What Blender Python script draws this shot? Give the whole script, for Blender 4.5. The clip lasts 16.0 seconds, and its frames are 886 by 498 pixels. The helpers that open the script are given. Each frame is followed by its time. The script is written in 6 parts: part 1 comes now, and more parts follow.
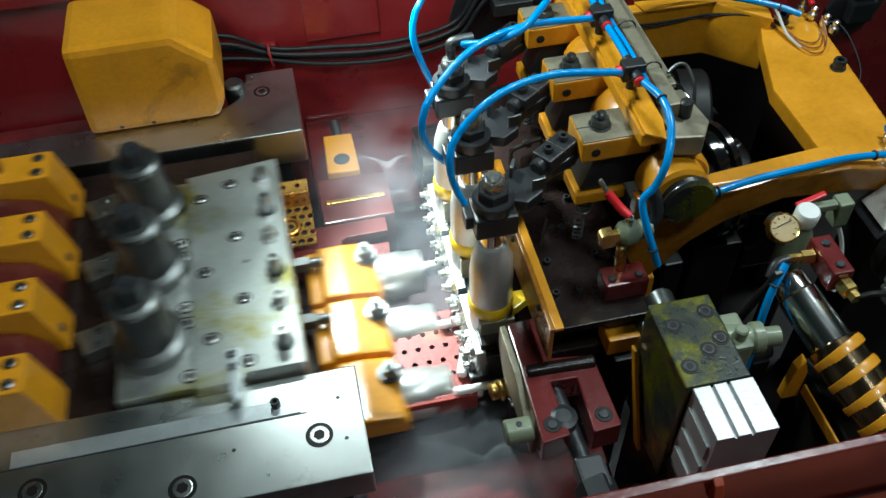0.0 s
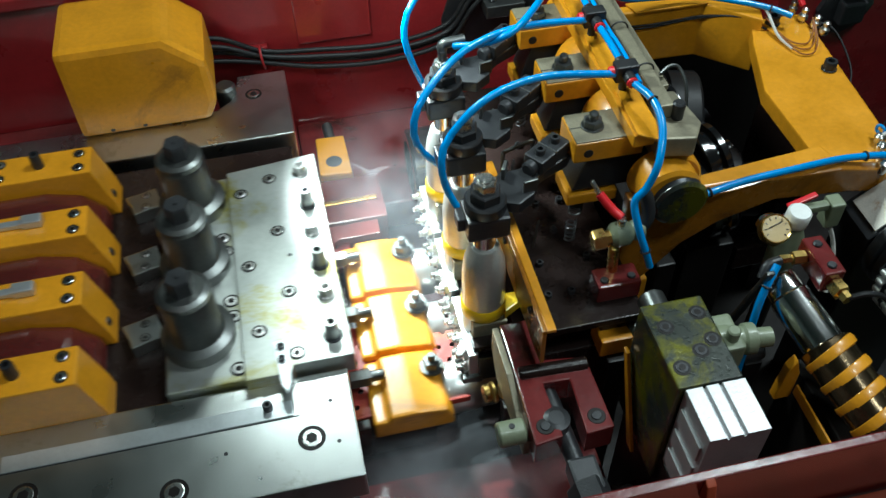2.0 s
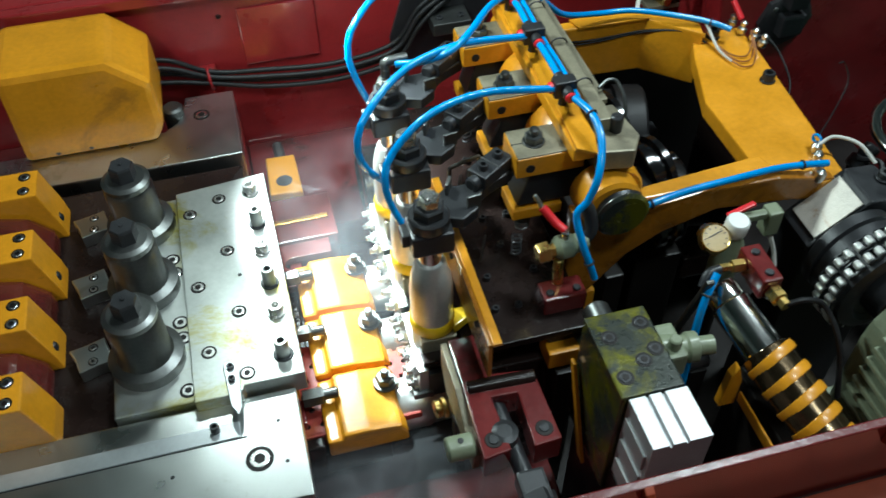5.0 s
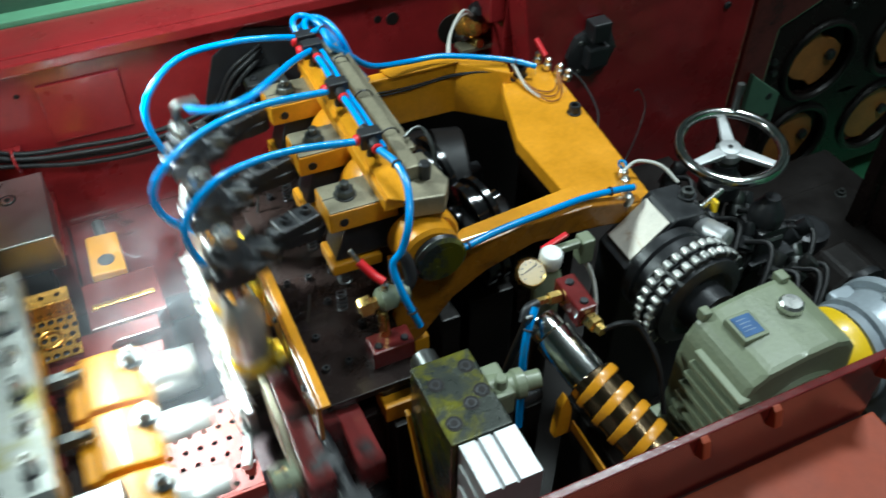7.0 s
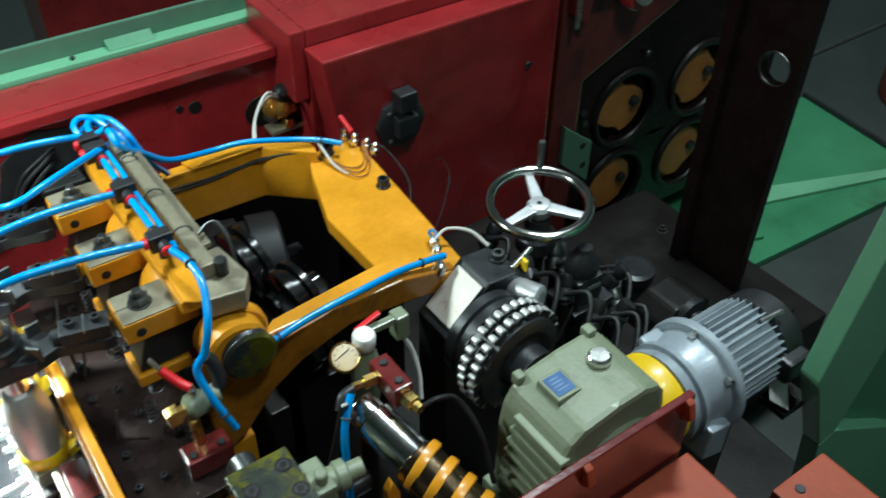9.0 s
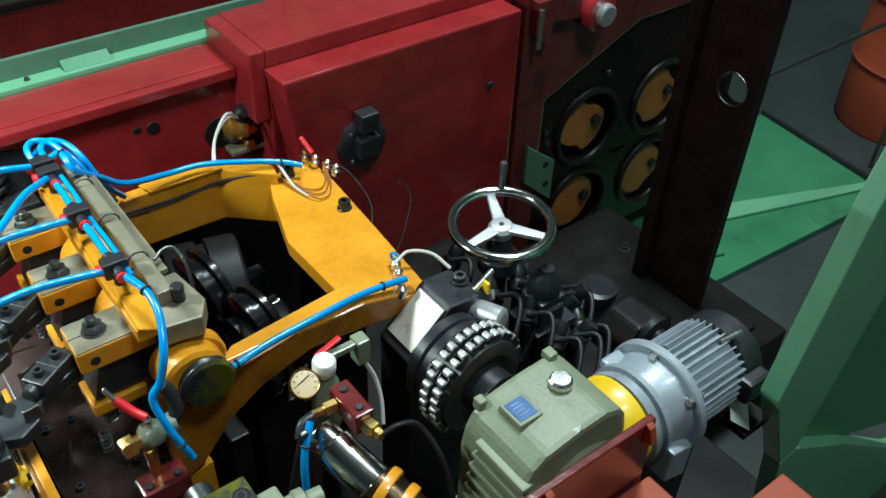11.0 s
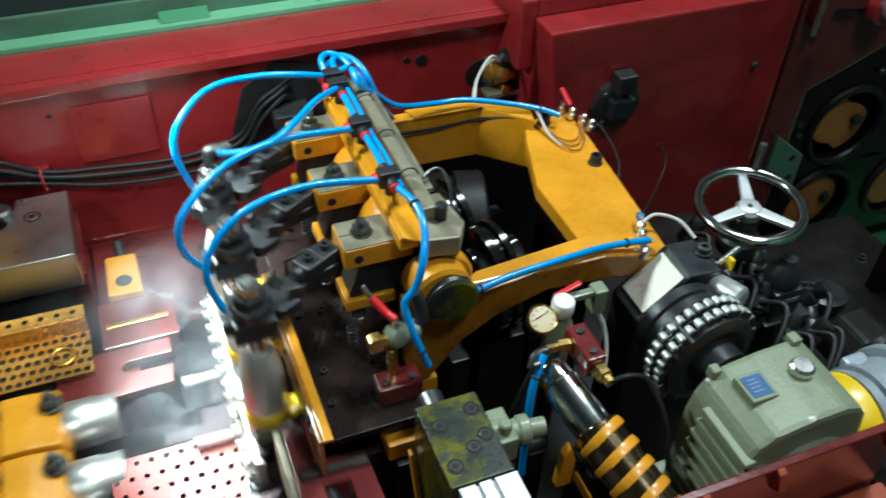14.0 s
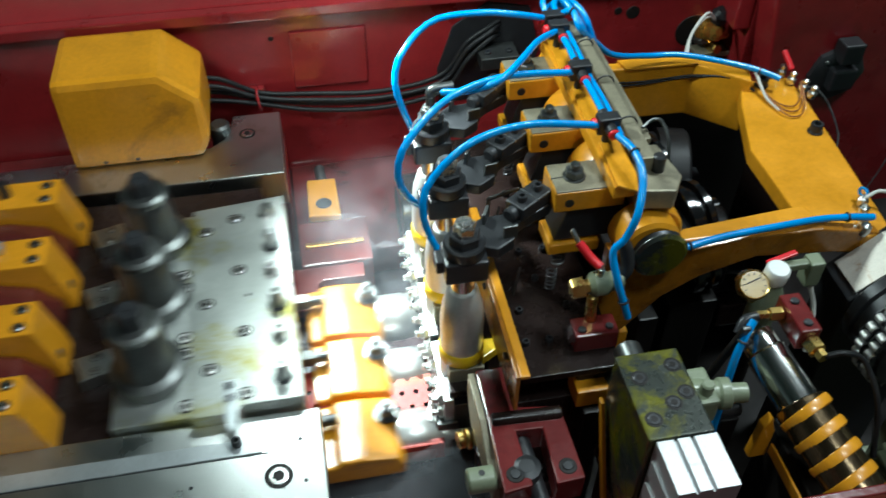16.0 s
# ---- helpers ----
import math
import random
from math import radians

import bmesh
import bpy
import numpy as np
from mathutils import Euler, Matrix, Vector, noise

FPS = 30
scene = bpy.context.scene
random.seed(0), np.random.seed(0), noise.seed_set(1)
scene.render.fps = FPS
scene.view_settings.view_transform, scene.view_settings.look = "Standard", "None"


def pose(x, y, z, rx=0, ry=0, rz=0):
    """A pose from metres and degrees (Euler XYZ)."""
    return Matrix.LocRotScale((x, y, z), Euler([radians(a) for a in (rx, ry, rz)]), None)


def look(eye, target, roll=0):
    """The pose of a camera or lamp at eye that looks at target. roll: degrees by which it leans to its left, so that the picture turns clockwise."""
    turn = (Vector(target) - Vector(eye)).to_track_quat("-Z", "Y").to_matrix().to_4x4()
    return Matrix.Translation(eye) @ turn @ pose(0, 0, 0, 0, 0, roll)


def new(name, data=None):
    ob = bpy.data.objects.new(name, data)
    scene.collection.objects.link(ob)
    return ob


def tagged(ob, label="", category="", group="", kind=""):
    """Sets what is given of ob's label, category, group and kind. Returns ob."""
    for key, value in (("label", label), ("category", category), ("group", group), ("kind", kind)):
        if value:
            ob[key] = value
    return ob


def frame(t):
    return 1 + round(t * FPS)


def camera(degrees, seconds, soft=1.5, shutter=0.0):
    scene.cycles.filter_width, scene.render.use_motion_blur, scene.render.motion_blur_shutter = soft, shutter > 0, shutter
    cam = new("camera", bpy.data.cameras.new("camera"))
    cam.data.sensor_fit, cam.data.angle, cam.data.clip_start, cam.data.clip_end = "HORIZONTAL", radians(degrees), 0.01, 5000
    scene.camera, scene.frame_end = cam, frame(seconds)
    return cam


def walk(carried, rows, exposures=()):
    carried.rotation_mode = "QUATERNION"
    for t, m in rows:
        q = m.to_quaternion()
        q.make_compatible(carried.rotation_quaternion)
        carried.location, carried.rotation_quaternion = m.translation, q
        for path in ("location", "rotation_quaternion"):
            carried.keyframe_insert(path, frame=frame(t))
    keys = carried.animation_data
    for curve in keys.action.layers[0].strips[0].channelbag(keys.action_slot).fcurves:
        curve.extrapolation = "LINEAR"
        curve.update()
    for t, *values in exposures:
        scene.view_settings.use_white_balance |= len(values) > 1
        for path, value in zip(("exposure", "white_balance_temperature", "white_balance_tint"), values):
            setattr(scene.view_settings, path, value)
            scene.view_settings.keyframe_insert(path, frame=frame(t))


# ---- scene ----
cam = camera(53.37, 16.0, 1.5, 0.8)
PATH = [
    (0, (-0.0000, -0.0000, 1.7500), (0.2167, 1.1741, 0.4030), -2.14),
    (0.5, (0.0024, 0.0008, 1.7484), (0.2180, 1.1778, 0.4038), -2.28),
    (1, (0.0032, -0.0006, 1.7479), (0.2222, 1.1780, 0.4051), -2.30),
    (1.5, (0.0037, -0.0010, 1.7475), (0.2270, 1.1765, 0.4045), -2.24),
    (2, (0.0031, 0.0005, 1.7488), (0.2324, 1.1751, 0.4043), -1.91),
    (2.5, (0.0031, -0.0011, 1.7489), (0.2358, 1.1755, 0.4066), -1.85),
    (3, (0.0053, -0.0030, 1.7496), (0.2404, 1.1763, 0.4101), -1.74),
    (5.5, (0.0606, -0.0165, 1.7523), (0.4078, 1.1673, 0.4416), -0.54),
    (6, (0.0884, -0.0202, 1.7512), (0.5040, 1.1597, 0.4569), 0.02),
    (6.5, (0.1166, -0.0217, 1.7514), (0.5956, 1.1490, 0.4707), 0.29),
    (7, (0.1449, -0.0259, 1.7546), (0.6844, 1.1378, 0.4919), 0.23),
    (7.5, (0.1722, -0.0336, 1.7579), (0.7762, 1.1174, 0.5128), 0.23),
    (8, (0.2028, -0.0376, 1.7582), (0.8792, 1.1014, 0.5396), 0.32),
    (8.5, (0.2334, -0.0415, 1.7631), (0.9812, 1.0808, 0.5709), 0.63),
    (9, (0.2574, -0.0416, 1.7649), (1.0611, 1.0647, 0.5944), 0.98),
    (9.5, (0.2791, -0.0382, 1.7636), (1.1274, 1.0530, 0.6105), 1.16),
    (12, (0.2590, -0.0312, 1.7763), (1.1186, 1.0565, 0.6283), 3.08),
    (12.5, (0.2275, -0.0238, 1.7707), (0.9901, 1.1120, 0.6009), 3.00),
    (13, (0.2014, -0.0217, 1.7650), (0.8747, 1.1528, 0.5789), 2.83),
    (13.5, (0.1769, -0.0263, 1.7622), (0.7742, 1.1792, 0.5664), 2.66),
    (14, (0.1509, -0.0337, 1.7602), (0.6753, 1.1983, 0.5572), 2.44),
    (14.5, (0.1216, -0.0360, 1.7560), (0.5752, 1.2107, 0.5394), 2.41),
    (15, (0.0902, -0.0376, 1.7523), (0.4541, 1.2249, 0.5220), 1.46),
    (15.5, (0.0620, -0.0311, 1.7449), (0.3488, 1.2338, 0.4968), 0.54),
    (16, (0.0386, -0.0243, 1.7351), (0.2769, 1.2332, 0.4695), 0.30),
]
walk(cam, [(t, look(eye, target, roll)) for t, eye, target, roll in PATH], [(0, -0.52, 6100, 4), (3, -0.45, 6100, 4), (5.5, -0.25, 6100, 4), (7.5, -0.1, 6100, 4), (9.5, 0.05, 6100, 4), (12, 0.22, 6100, 4), (13, 0.05, 6100, 4), (14.5, -0.08, 6100, 4), (16, -0.32, 6100, 4)])

# ---- world and light ----
world = bpy.data.worlds.new("hall_light")
scene.world = world
world.use_nodes = True
world.node_tree.nodes["Background"].inputs[0].default_value = (0.72, 0.95, 0.92, 1)
world.node_tree.nodes["Background"].inputs[1].default_value = 0.15


def lamp(name, kind, eye, target, power, colour=(1, 1, 1), **more):
    data = bpy.data.lights.new(name, kind)
    data.energy, data.color = power, colour
    if kind == "SPOT":
        data.spot_size, data.spot_blend, data.shadow_soft_size = radians(more["cone"]), more["blend"], more["size"]
    if kind == "AREA":
        data.shape, data.size, data.size_y = "RECTANGLE", more["size"], more["size"] * 0.6
    ob = new(name, data)
    ob.matrix_world = look(eye, target)
    return ob


# the work lamp over the dies: a narrow beam and its wide spill; a hall lamp and two added fills high above
lamp("work_lamp_beam", "SPOT", (-0.02, 1.60, 1.24), (0.25, 1.10, 0.44), 340, (0.88, 1.0, 0.98), cone=38, blend=1.0, size=0.03)
lamp("work_lamp_spill", "SPOT", (0.00, 1.42, 1.38), (0.75, 1.08, 0.62), 42, (0.88, 1.0, 0.95), cone=150, blend=1.0, size=0.06)
lamp("hall_lamp", "AREA", (1.2, -0.9, 5.2), (0.8, 0.9, 0.5), 78, (0.90, 1.0, 1.0), size=0.9)
# unseen lamps added: one brightens hood and back wall, one the drive end
lamp("hall_lamp_side", "SPOT", (-1.6, -1.4, 4.2), (-0.10, 1.68, 0.62), 360, (0.95, 1.0, 0.97), cone=21, blend=1.0, size=0.3)
lamp("hall_lamp_far", "AREA", (2.2, 1.50, 4.8), (2.0, 1.2, 0.0), 190, (0.90, 1.0, 1.0), size=0.9)


# ---- materials ----
def mat(name, colour, rough=0.5, metal=0.0, vary=0.25, size=14.0, grain=0.15, bump=0.05, coat=0.0, dirt=None, dirt_at=0.58, brush=None, spread=0.0, spec=0.5, wave=0.0):
    m = bpy.data.materials.new(name)
    m.use_nodes = True
    t = m.node_tree
    p = t.nodes["Principled BSDF"]
    link = t.links.new

    def node(kind, **kw):
        n = t.nodes.new(kind)
        for k, v in kw.items():
            n.inputs[k].default_value = v
        return n
    co = node("ShaderNodeTexCoord")
    big = node("ShaderNodeTexNoise", Scale=size, Detail=5.0, Roughness=0.6)
    fine = node("ShaderNodeTexNoise", Scale=size * 11, Detail=3.0, Roughness=0.6)
    if brush:
        mp = node("ShaderNodeMapping", Scale=brush)
        link(co.outputs["Object"], mp.inputs["Vector"])
        link(mp.outputs["Vector"], fine.inputs["Vector"])
    else:
        link(co.outputs["Object"], fine.inputs["Vector"])
    link(co.outputs["Object"], big.inputs["Vector"])
    ramp = t.nodes.new("ShaderNodeValToRGB")
    lo, hi = 1 - vary, 1 + vary * 0.8
    ramp.color_ramp.elements[0].position, ramp.color_ramp.elements[1].position = 0.3, 0.7
    ramp.color_ramp.elements[0].color = (*[min(1, c * lo) for c in colour], 1)
    ramp.color_ramp.elements[1].color = (*[min(1, c * hi) for c in colour], 1)
    mix = t.nodes.new("ShaderNodeMix")
    mix.data_type = "FLOAT"
    mix.inputs[0].default_value = 0.35 if not brush else 0.6
    link(big.outputs["Fac"], mix.inputs[2])
    link(fine.outputs["Fac"], mix.inputs[3])
    link(mix.outputs[0], ramp.inputs["Fac"])
    out = ramp.outputs["Color"]
    rr = t.nodes.new("ShaderNodeMapRange")
    rr.inputs["To Min"].default_value, rr.inputs["To Max"].default_value = max(0.03, rough - grain), min(1, rough + grain)
    link(big.outputs["Fac"], rr.inputs["Value"])
    rough_out = rr.outputs["Result"]
    if dirt:
        stain = node("ShaderNodeTexNoise", Scale=size * 0.55, Detail=7.0, Roughness=0.7, Distortion=0.6)
        link(co.outputs["Object"], stain.inputs["Vector"])
        edge = t.nodes.new("ShaderNodeValToRGB")
        edge.color_ramp.elements[0].position, edge.color_ramp.elements[1].position = dirt_at, min(1.0, dirt_at + 0.12)
        link(stain.outputs["Fac"], edge.inputs["Fac"])
        c = t.nodes.new("ShaderNodeMix")
        c.data_type = "RGBA"
        link(edge.outputs["Color"], c.inputs[0])
        link(out, c.inputs[6])
        c.inputs[7].default_value = (*dirt, 1)
        out = c.outputs[2]
    if spread:
        info = t.nodes.new("ShaderNodeObjectInfo")
        hs = t.nodes.new("ShaderNodeHueSaturation")
        v = t.nodes.new("ShaderNodeMapRange")
        v.inputs["To Min"].default_value, v.inputs["To Max"].default_value = 1 - spread, 1 + spread
        link(info.outputs["Random"], v.inputs["Value"])
        link(v.outputs["Result"], hs.inputs["Value"])
        link(out, hs.inputs["Color"])
        out = hs.outputs["Color"]
    link(out, p.inputs["Base Color"])
    link(rough_out, p.inputs["Roughness"])
    p.inputs["Metallic"].default_value = metal
    p.inputs["Specular IOR Level"].default_value = spec
    p.inputs["Coat Weight"].default_value = coat
    p.inputs["Coat Roughness"].default_value = 0.12
    if bump:
        b = t.nodes.new("ShaderNodeBump")
        b.inputs["Strength"].default_value, b.inputs["Distance"].default_value = bump * 4, 0.002
        link(fine.outputs["Fac"], b.inputs["Height"])
        link(b.outputs["Normal"], p.inputs["Normal"])
        if wave:
            dents = node("ShaderNodeTexNoise", Scale=size * 0.9, Detail=1.5, Roughness=0.4)
            link(co.outputs["Object"], dents.inputs["Vector"])
            w = t.nodes.new("ShaderNodeBump")
            w.inputs["Strength"].default_value, w.inputs["Distance"].default_value = 0.6, wave
            link(dents.outputs["Fac"], w.inputs["Height"])
            link(w.outputs["Normal"], b.inputs["Normal"])
            link(w.outputs["Normal"], p.inputs["Coat Normal"])
    return m


STEEL = mat("ground_steel", (0.50, 0.52, 0.51), 0.30, 1.0, 0.18, 9, 0.10, 0.03, brush=(220, 6, 60), dirt=(0.30, 0.29, 0.24), dirt_at=0.60)
PLATE = mat("oily_steel_plate", (0.46, 0.48, 0.46), 0.40, 0.93, 0.16, 8, 0.12, 0.03, dirt=(0.34, 0.31, 0.09), dirt_at=0.52)
TOWER = mat("satin_steel", (0.56, 0.56, 0.53), 0.36, 0.60, 0.14, 16, 0.08, 0.015)
SLEEVE = mat("polished_sleeve", (0.66, 0.66, 0.64), 0.34, 0.85, 0.12, 16, 0.08, 0.02)
FORGED = mat("turned_grey_steel", (0.13, 0.135, 0.132), 0.36, 0.9, 0.25, 18, 0.12, 0.04, dirt=(0.10, 0.10, 0.09), dirt_at=0.62)
DARK = mat("black_oxide_steel", (0.026, 0.027, 0.030), 0.36, 0.25, 0.3, 30, 0.14, 0.05)
BLACK = mat("black_plastic", (0.016, 0.016, 0.018), 0.42, 0.0, 0.3, 40, 0.1, 0.04)
CHROME = mat("chrome", (0.78, 0.78, 0.77), 0.14, 1.0, 0.06, 20, 0.06, 0.01)
BRIGHT = mat("bright_zinc", (0.70, 0.70, 0.68), 0.28, 1.0, 0.15, 40, 0.10, 0.01, spread=0.2)
ALU = mat("aluminium", (0.55, 0.56, 0.57), 0.45, 0.75, 0.14, 16, 0.1, 0.05, dirt=(0.45, 0.45, 0.45), dirt_at=0.62)
PIN = mat("bright_blank", (0.86, 0.86, 0.84), 0.35, 0.35, 0.06, 30, 0.05, 0.02)
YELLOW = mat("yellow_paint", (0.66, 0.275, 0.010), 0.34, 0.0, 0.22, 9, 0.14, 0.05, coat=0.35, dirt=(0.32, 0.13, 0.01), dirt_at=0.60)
# the yellow paint darkened: shade on faces turned from the lamp, plus oil
SHADEYELLOW = mat("oil_soaked_amber_paint", (0.36, 0.135, 0.010), 0.28, 0.0, 0.35, 9, 0.12, 0.06, coat=0.5, dirt=(0.12, 0.045, 0.008), dirt_at=0.53)
LEMON = mat("lemon_paint", (0.85, 0.55, 0.01), 0.38, 0.0, 0.10, 14, 0.1, 0.04, coat=0.3)
WETRED = mat("wet_dull_red_paint", (0.13, 0.022, 0.019), 0.22, 0.0, 0.3, 14, 0.12, 0.05, coat=0.5, dirt=(0.06, 0.012, 0.010), dirt_at=0.55)
RED = mat("red_paint", (0.27, 0.017, 0.020), 0.30, 0.0, 0.25, 7, 0.14, 0.04, coat=0.8, wave=0.018, dirt=(0.16, 0.010, 0.010), dirt_at=0.60)
MAROON = mat("oily_maroon_paint", (0.13, 0.014, 0.014), 0.22, 0.0, 0.35, 10, 0.12, 0.05, coat=0.6, dirt=(0.045, 0.012, 0.008), dirt_at=0.56)
PERF = mat("red_sheet", (0.30, 0.036, 0.026), 0.45, 0.0, 0.3, 14, 0.14, 0.08, spec=0.35, dirt=(0.34, 0.08, 0.03), dirt_at=0.56)
PRIMER = mat("red_oxide_primer", (0.30, 0.048, 0.016), 0.62, 0.0, 0.20, 6, 0.12, 0.08, dirt=(0.26, 0.05, 0.02))
BROWN = mat("brown_oily_plate", (0.014, 0.008, 0.007), 0.26, 0.0, 0.35, 12, 0.14, 0.06, dirt=(0.014, 0.009, 0.008), dirt_at=0.52, spec=0.25)
BED = mat("wet_bed", (0.070, 0.042, 0.046), 0.22, 0.2, 0.4, 6, 0.14, 0.05, coat=0.3, dirt=(0.10, 0.018, 0.018), dirt_at=0.6)
# near-black base colour that carries the shade down under the drive
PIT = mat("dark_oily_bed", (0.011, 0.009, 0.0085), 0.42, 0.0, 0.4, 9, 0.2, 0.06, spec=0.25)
BRASSY = mat("oily_brass_sheet", (0.58, 0.30, 0.06), 0.25, 0.75, 0.25, 16, 0.1, 0.03, dirt=(0.22, 0.09, 0.02))
BRASS = mat("brass", (0.72, 0.50, 0.16), 0.28, 1.0, 0.15, 30, 0.1, 0.03)
BLUE = mat("blue_tube", (0.006, 0.26, 0.68), 0.24, 0.0, 0.10, 20, 0.06, 0.01, coat=0.25)
OLIVE = mat("grey_green_enamel", (0.20, 0.23, 0.15), 0.45, 0.0, 0.12, 12, 0.1, 0.09, coat=0.15, dirt=(0.13, 0.15, 0.10))
MOTOR = mat("grey_blue_enamel", (0.30, 0.34, 0.38), 0.40, 0.2, 0.14, 12, 0.1, 0.06, coat=0.2, dirt=(0.20, 0.22, 0.25))
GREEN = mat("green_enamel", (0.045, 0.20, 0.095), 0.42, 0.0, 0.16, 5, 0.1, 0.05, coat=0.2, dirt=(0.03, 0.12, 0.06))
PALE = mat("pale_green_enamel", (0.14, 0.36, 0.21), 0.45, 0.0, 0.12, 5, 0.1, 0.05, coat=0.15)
OILED = mat("oil_filmed_steel", (0.045, 0.052, 0.045), 0.26, 0.4, 0.3, 18, 0.12, 0.05, coat=0.6, dirt=(0.15, 0.145, 0.010), dirt_at=0.47)
REDLEVER = mat("red_vinyl", (0.60, 0.012, 0.02), 0.35, 0.0, 0.1, 30, 0.08, 0.03)
RUBBER = mat("black_rubber", (0.012, 0.012, 0.013), 0.45, 0.0, 0.3, 40, 0.1, 0.05, spec=0.25)
WHITE = mat("white_cap", (0.75, 0.76, 0.74), 0.45, 0.0, 0.1, 30, 0.1, 0.04)
DIAL = mat("amber_dial", (0.52, 0.36, 0.14), 0.25, 0.0, 0.1, 30, 0.1, 0.0, coat=0.8)
BLUETAG = mat("blue_nameplate", (0.03, 0.09, 0.22), 0.35, 0.3, 0.25, 60, 0.1, 0.03)
ORANGE = mat("orange_casting", (0.42, 0.16, 0.035), 0.5, 0.0, 0.3, 16, 0.1, 0.08)
WORN = mat("worn_brown_steel", (0.24, 0.215, 0.15), 0.48, 0.35, 0.3, 20, 0.15, 0.06, dirt=(0.12, 0.10, 0.06), dirt_at=0.56)
WETBLACK = mat("wet_black_steel", (0.010, 0.010, 0.011), 0.14, 0.3, 0.3, 14, 0.08, 0.03, coat=0.6)
CHAIN = mat("bright_chain_steel", (0.66, 0.66, 0.64), 0.30, 0.7, 0.12, 30, 0.08, 0.02, spread=0.12)
WETCAST = mat("wet_maroon_casting", (0.085, 0.014, 0.012), 0.10, 0.0, 0.35, 9, 0.06, 0.22, coat=1.0, dirt=(0.045, 0.012, 0.008), dirt_at=0.56)
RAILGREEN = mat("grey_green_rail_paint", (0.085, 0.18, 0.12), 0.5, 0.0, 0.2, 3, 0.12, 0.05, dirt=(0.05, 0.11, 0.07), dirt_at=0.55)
CABLE = mat("white_cable", (0.55, 0.54, 0.50), 0.5, 0.0, 0.1, 30, 0.05, 0.02)
COPPER = mat("copper_wire", (0.30, 0.11, 0.03), 0.45, 0.2, 0.1, 30, 0.05, 0.02)
SCALE = mat("scale_strip", (0.66, 0.70, 0.72), 0.34, 0.8, 0.12, 12, 0.1, 0.03)
GROUND = mat("shop_floor", (0.030, 0.040, 0.036), 0.5, 0.0, 0.3, 1.5, 0.15, 0.05)
HALL = mat("hall_wall", (0.40, 0.48, 0.45), 0.7, 0.0, 0.2, 1.0, 0.1, 0.03)
BRONZE = mat("oily_dark_chrome", (0.17, 0.12, 0.07), 0.20, 0.95, 0.3, 14, 0.08, 0.02)
RAWCUT = mat("saw_cut_steel", (0.62, 0.58, 0.52), 0.5, 0.6, 0.2, 30, 0.1, 0.08, dirt=(0.35, 0.20, 0.10), dirt_at=0.6)


# ---- builders ----
def frame_of(axis):
    z = Vector(axis).normalized()
    x = z.orthogonal().normalized() if abs(z.z) < 0.999 else Vector((1, 0, 0))
    if abs(z.z) < 0.999:
        x = Vector((0, 0, 1)).cross(z).normalized()
    return x, z.cross(x), z


def ring(bm, c, x, y, r, n, turn=0.0):
    return [bm.verts.new(c + x * (r * math.cos(turn + math.tau * i / n)) + y * (r * math.sin(turn + math.tau * i / n))) for i in range(n)]


def skin(bm, rings, smooth=True, caps=True):
    for a, b in zip(rings, rings[1:]):
        n = len(a)
        for i in range(n):
            f = bm.faces.new((a[i], a[(i + 1) % n], b[(i + 1) % n], b[i]))
            f.smooth = smooth
    if caps:
        bm.faces.new(rings[0][::-1])
        bm.faces.new(rings[-1])


def lathe(bm, base, axis, profile, n=24, turn=0.0, smooth=True):
    """profile: (radius, height) from the base on."""
    x, y, z = frame_of(axis)
    base = Vector(base)
    skin(bm, [ring(bm, base + z * h, x, y, max(r, 1e-4), n, turn) for r, h in profile], smooth)
    return bm


def rod(bm, a, b, r, n=16, bev=0.12):
    a, b = Vector(a), Vector(b)
    h = (b - a).length
    e = min(r * bev * 2, h * 0.3)
    return lathe(bm, a, b - a, [(r - e, 0), (r, e), (r, h - e), (r - e, h)], n)


def hexa(bm, a, b, r, turn=0.0):
    a, b = Vector(a), Vector(b)
    h = (b - a).length
    return lathe(bm, a, b - a, [(r * 0.97, 0), (r, h * 0.06), (r, h * 0.88), (r * 0.9, h)], 6, turn, False)


def block(bm, lo, hi, bev=0.002, m=None):
    made = bmesh.ops.create_cube(bm, size=1, matrix=Matrix.Translation([(p + q) / 2 for p, q in zip(lo, hi)]) @ Matrix.Diagonal([abs(q - p) for p, q in zip(lo, hi)] + [1]))
    vs = made["verts"]
    if bev:
        es = list({e for v in vs for e in v.link_edges})
        r = bmesh.ops.bevel(bm, geom=es, offset=bev, segments=2, affect="EDGES", profile=0.6)
        vs = list({v for f in r["faces"] for v in f.verts} | {v for v in vs if v.is_valid})
    if m is not None:
        bmesh.ops.transform(bm, matrix=m, verts=vs)
    return bm


def slab(bm, outline, lo, hi, axis="z", bev=0.002):
    """A plate: an outline of (a, b) pairs drawn out along an axis."""
    put = {"z": lambda a, b, h: (a, b, h), "y": lambda a, b, h: (a, h, b), "x": lambda a, b, h: (h, a, b)}[axis]
    low = [bm.verts.new(put(a, b, lo)) for a, b in outline]
    high = [bm.verts.new(put(a, b, hi)) for a, b in outline]
    n = len(outline)
    fs = [bm.faces.new(low[::-1]), bm.faces.new(high)] + [bm.faces.new((low[i], low[(i + 1) % n], high[(i + 1) % n], high[i])) for i in range(n)]
    bmesh.ops.recalc_face_normals(bm, faces=fs)
    if bev:
        bmesh.ops.bevel(bm, geom=list({e for f in fs for e in f.edges}), offset=bev, segments=2, affect="EDGES", profile=0.6)
    return bm


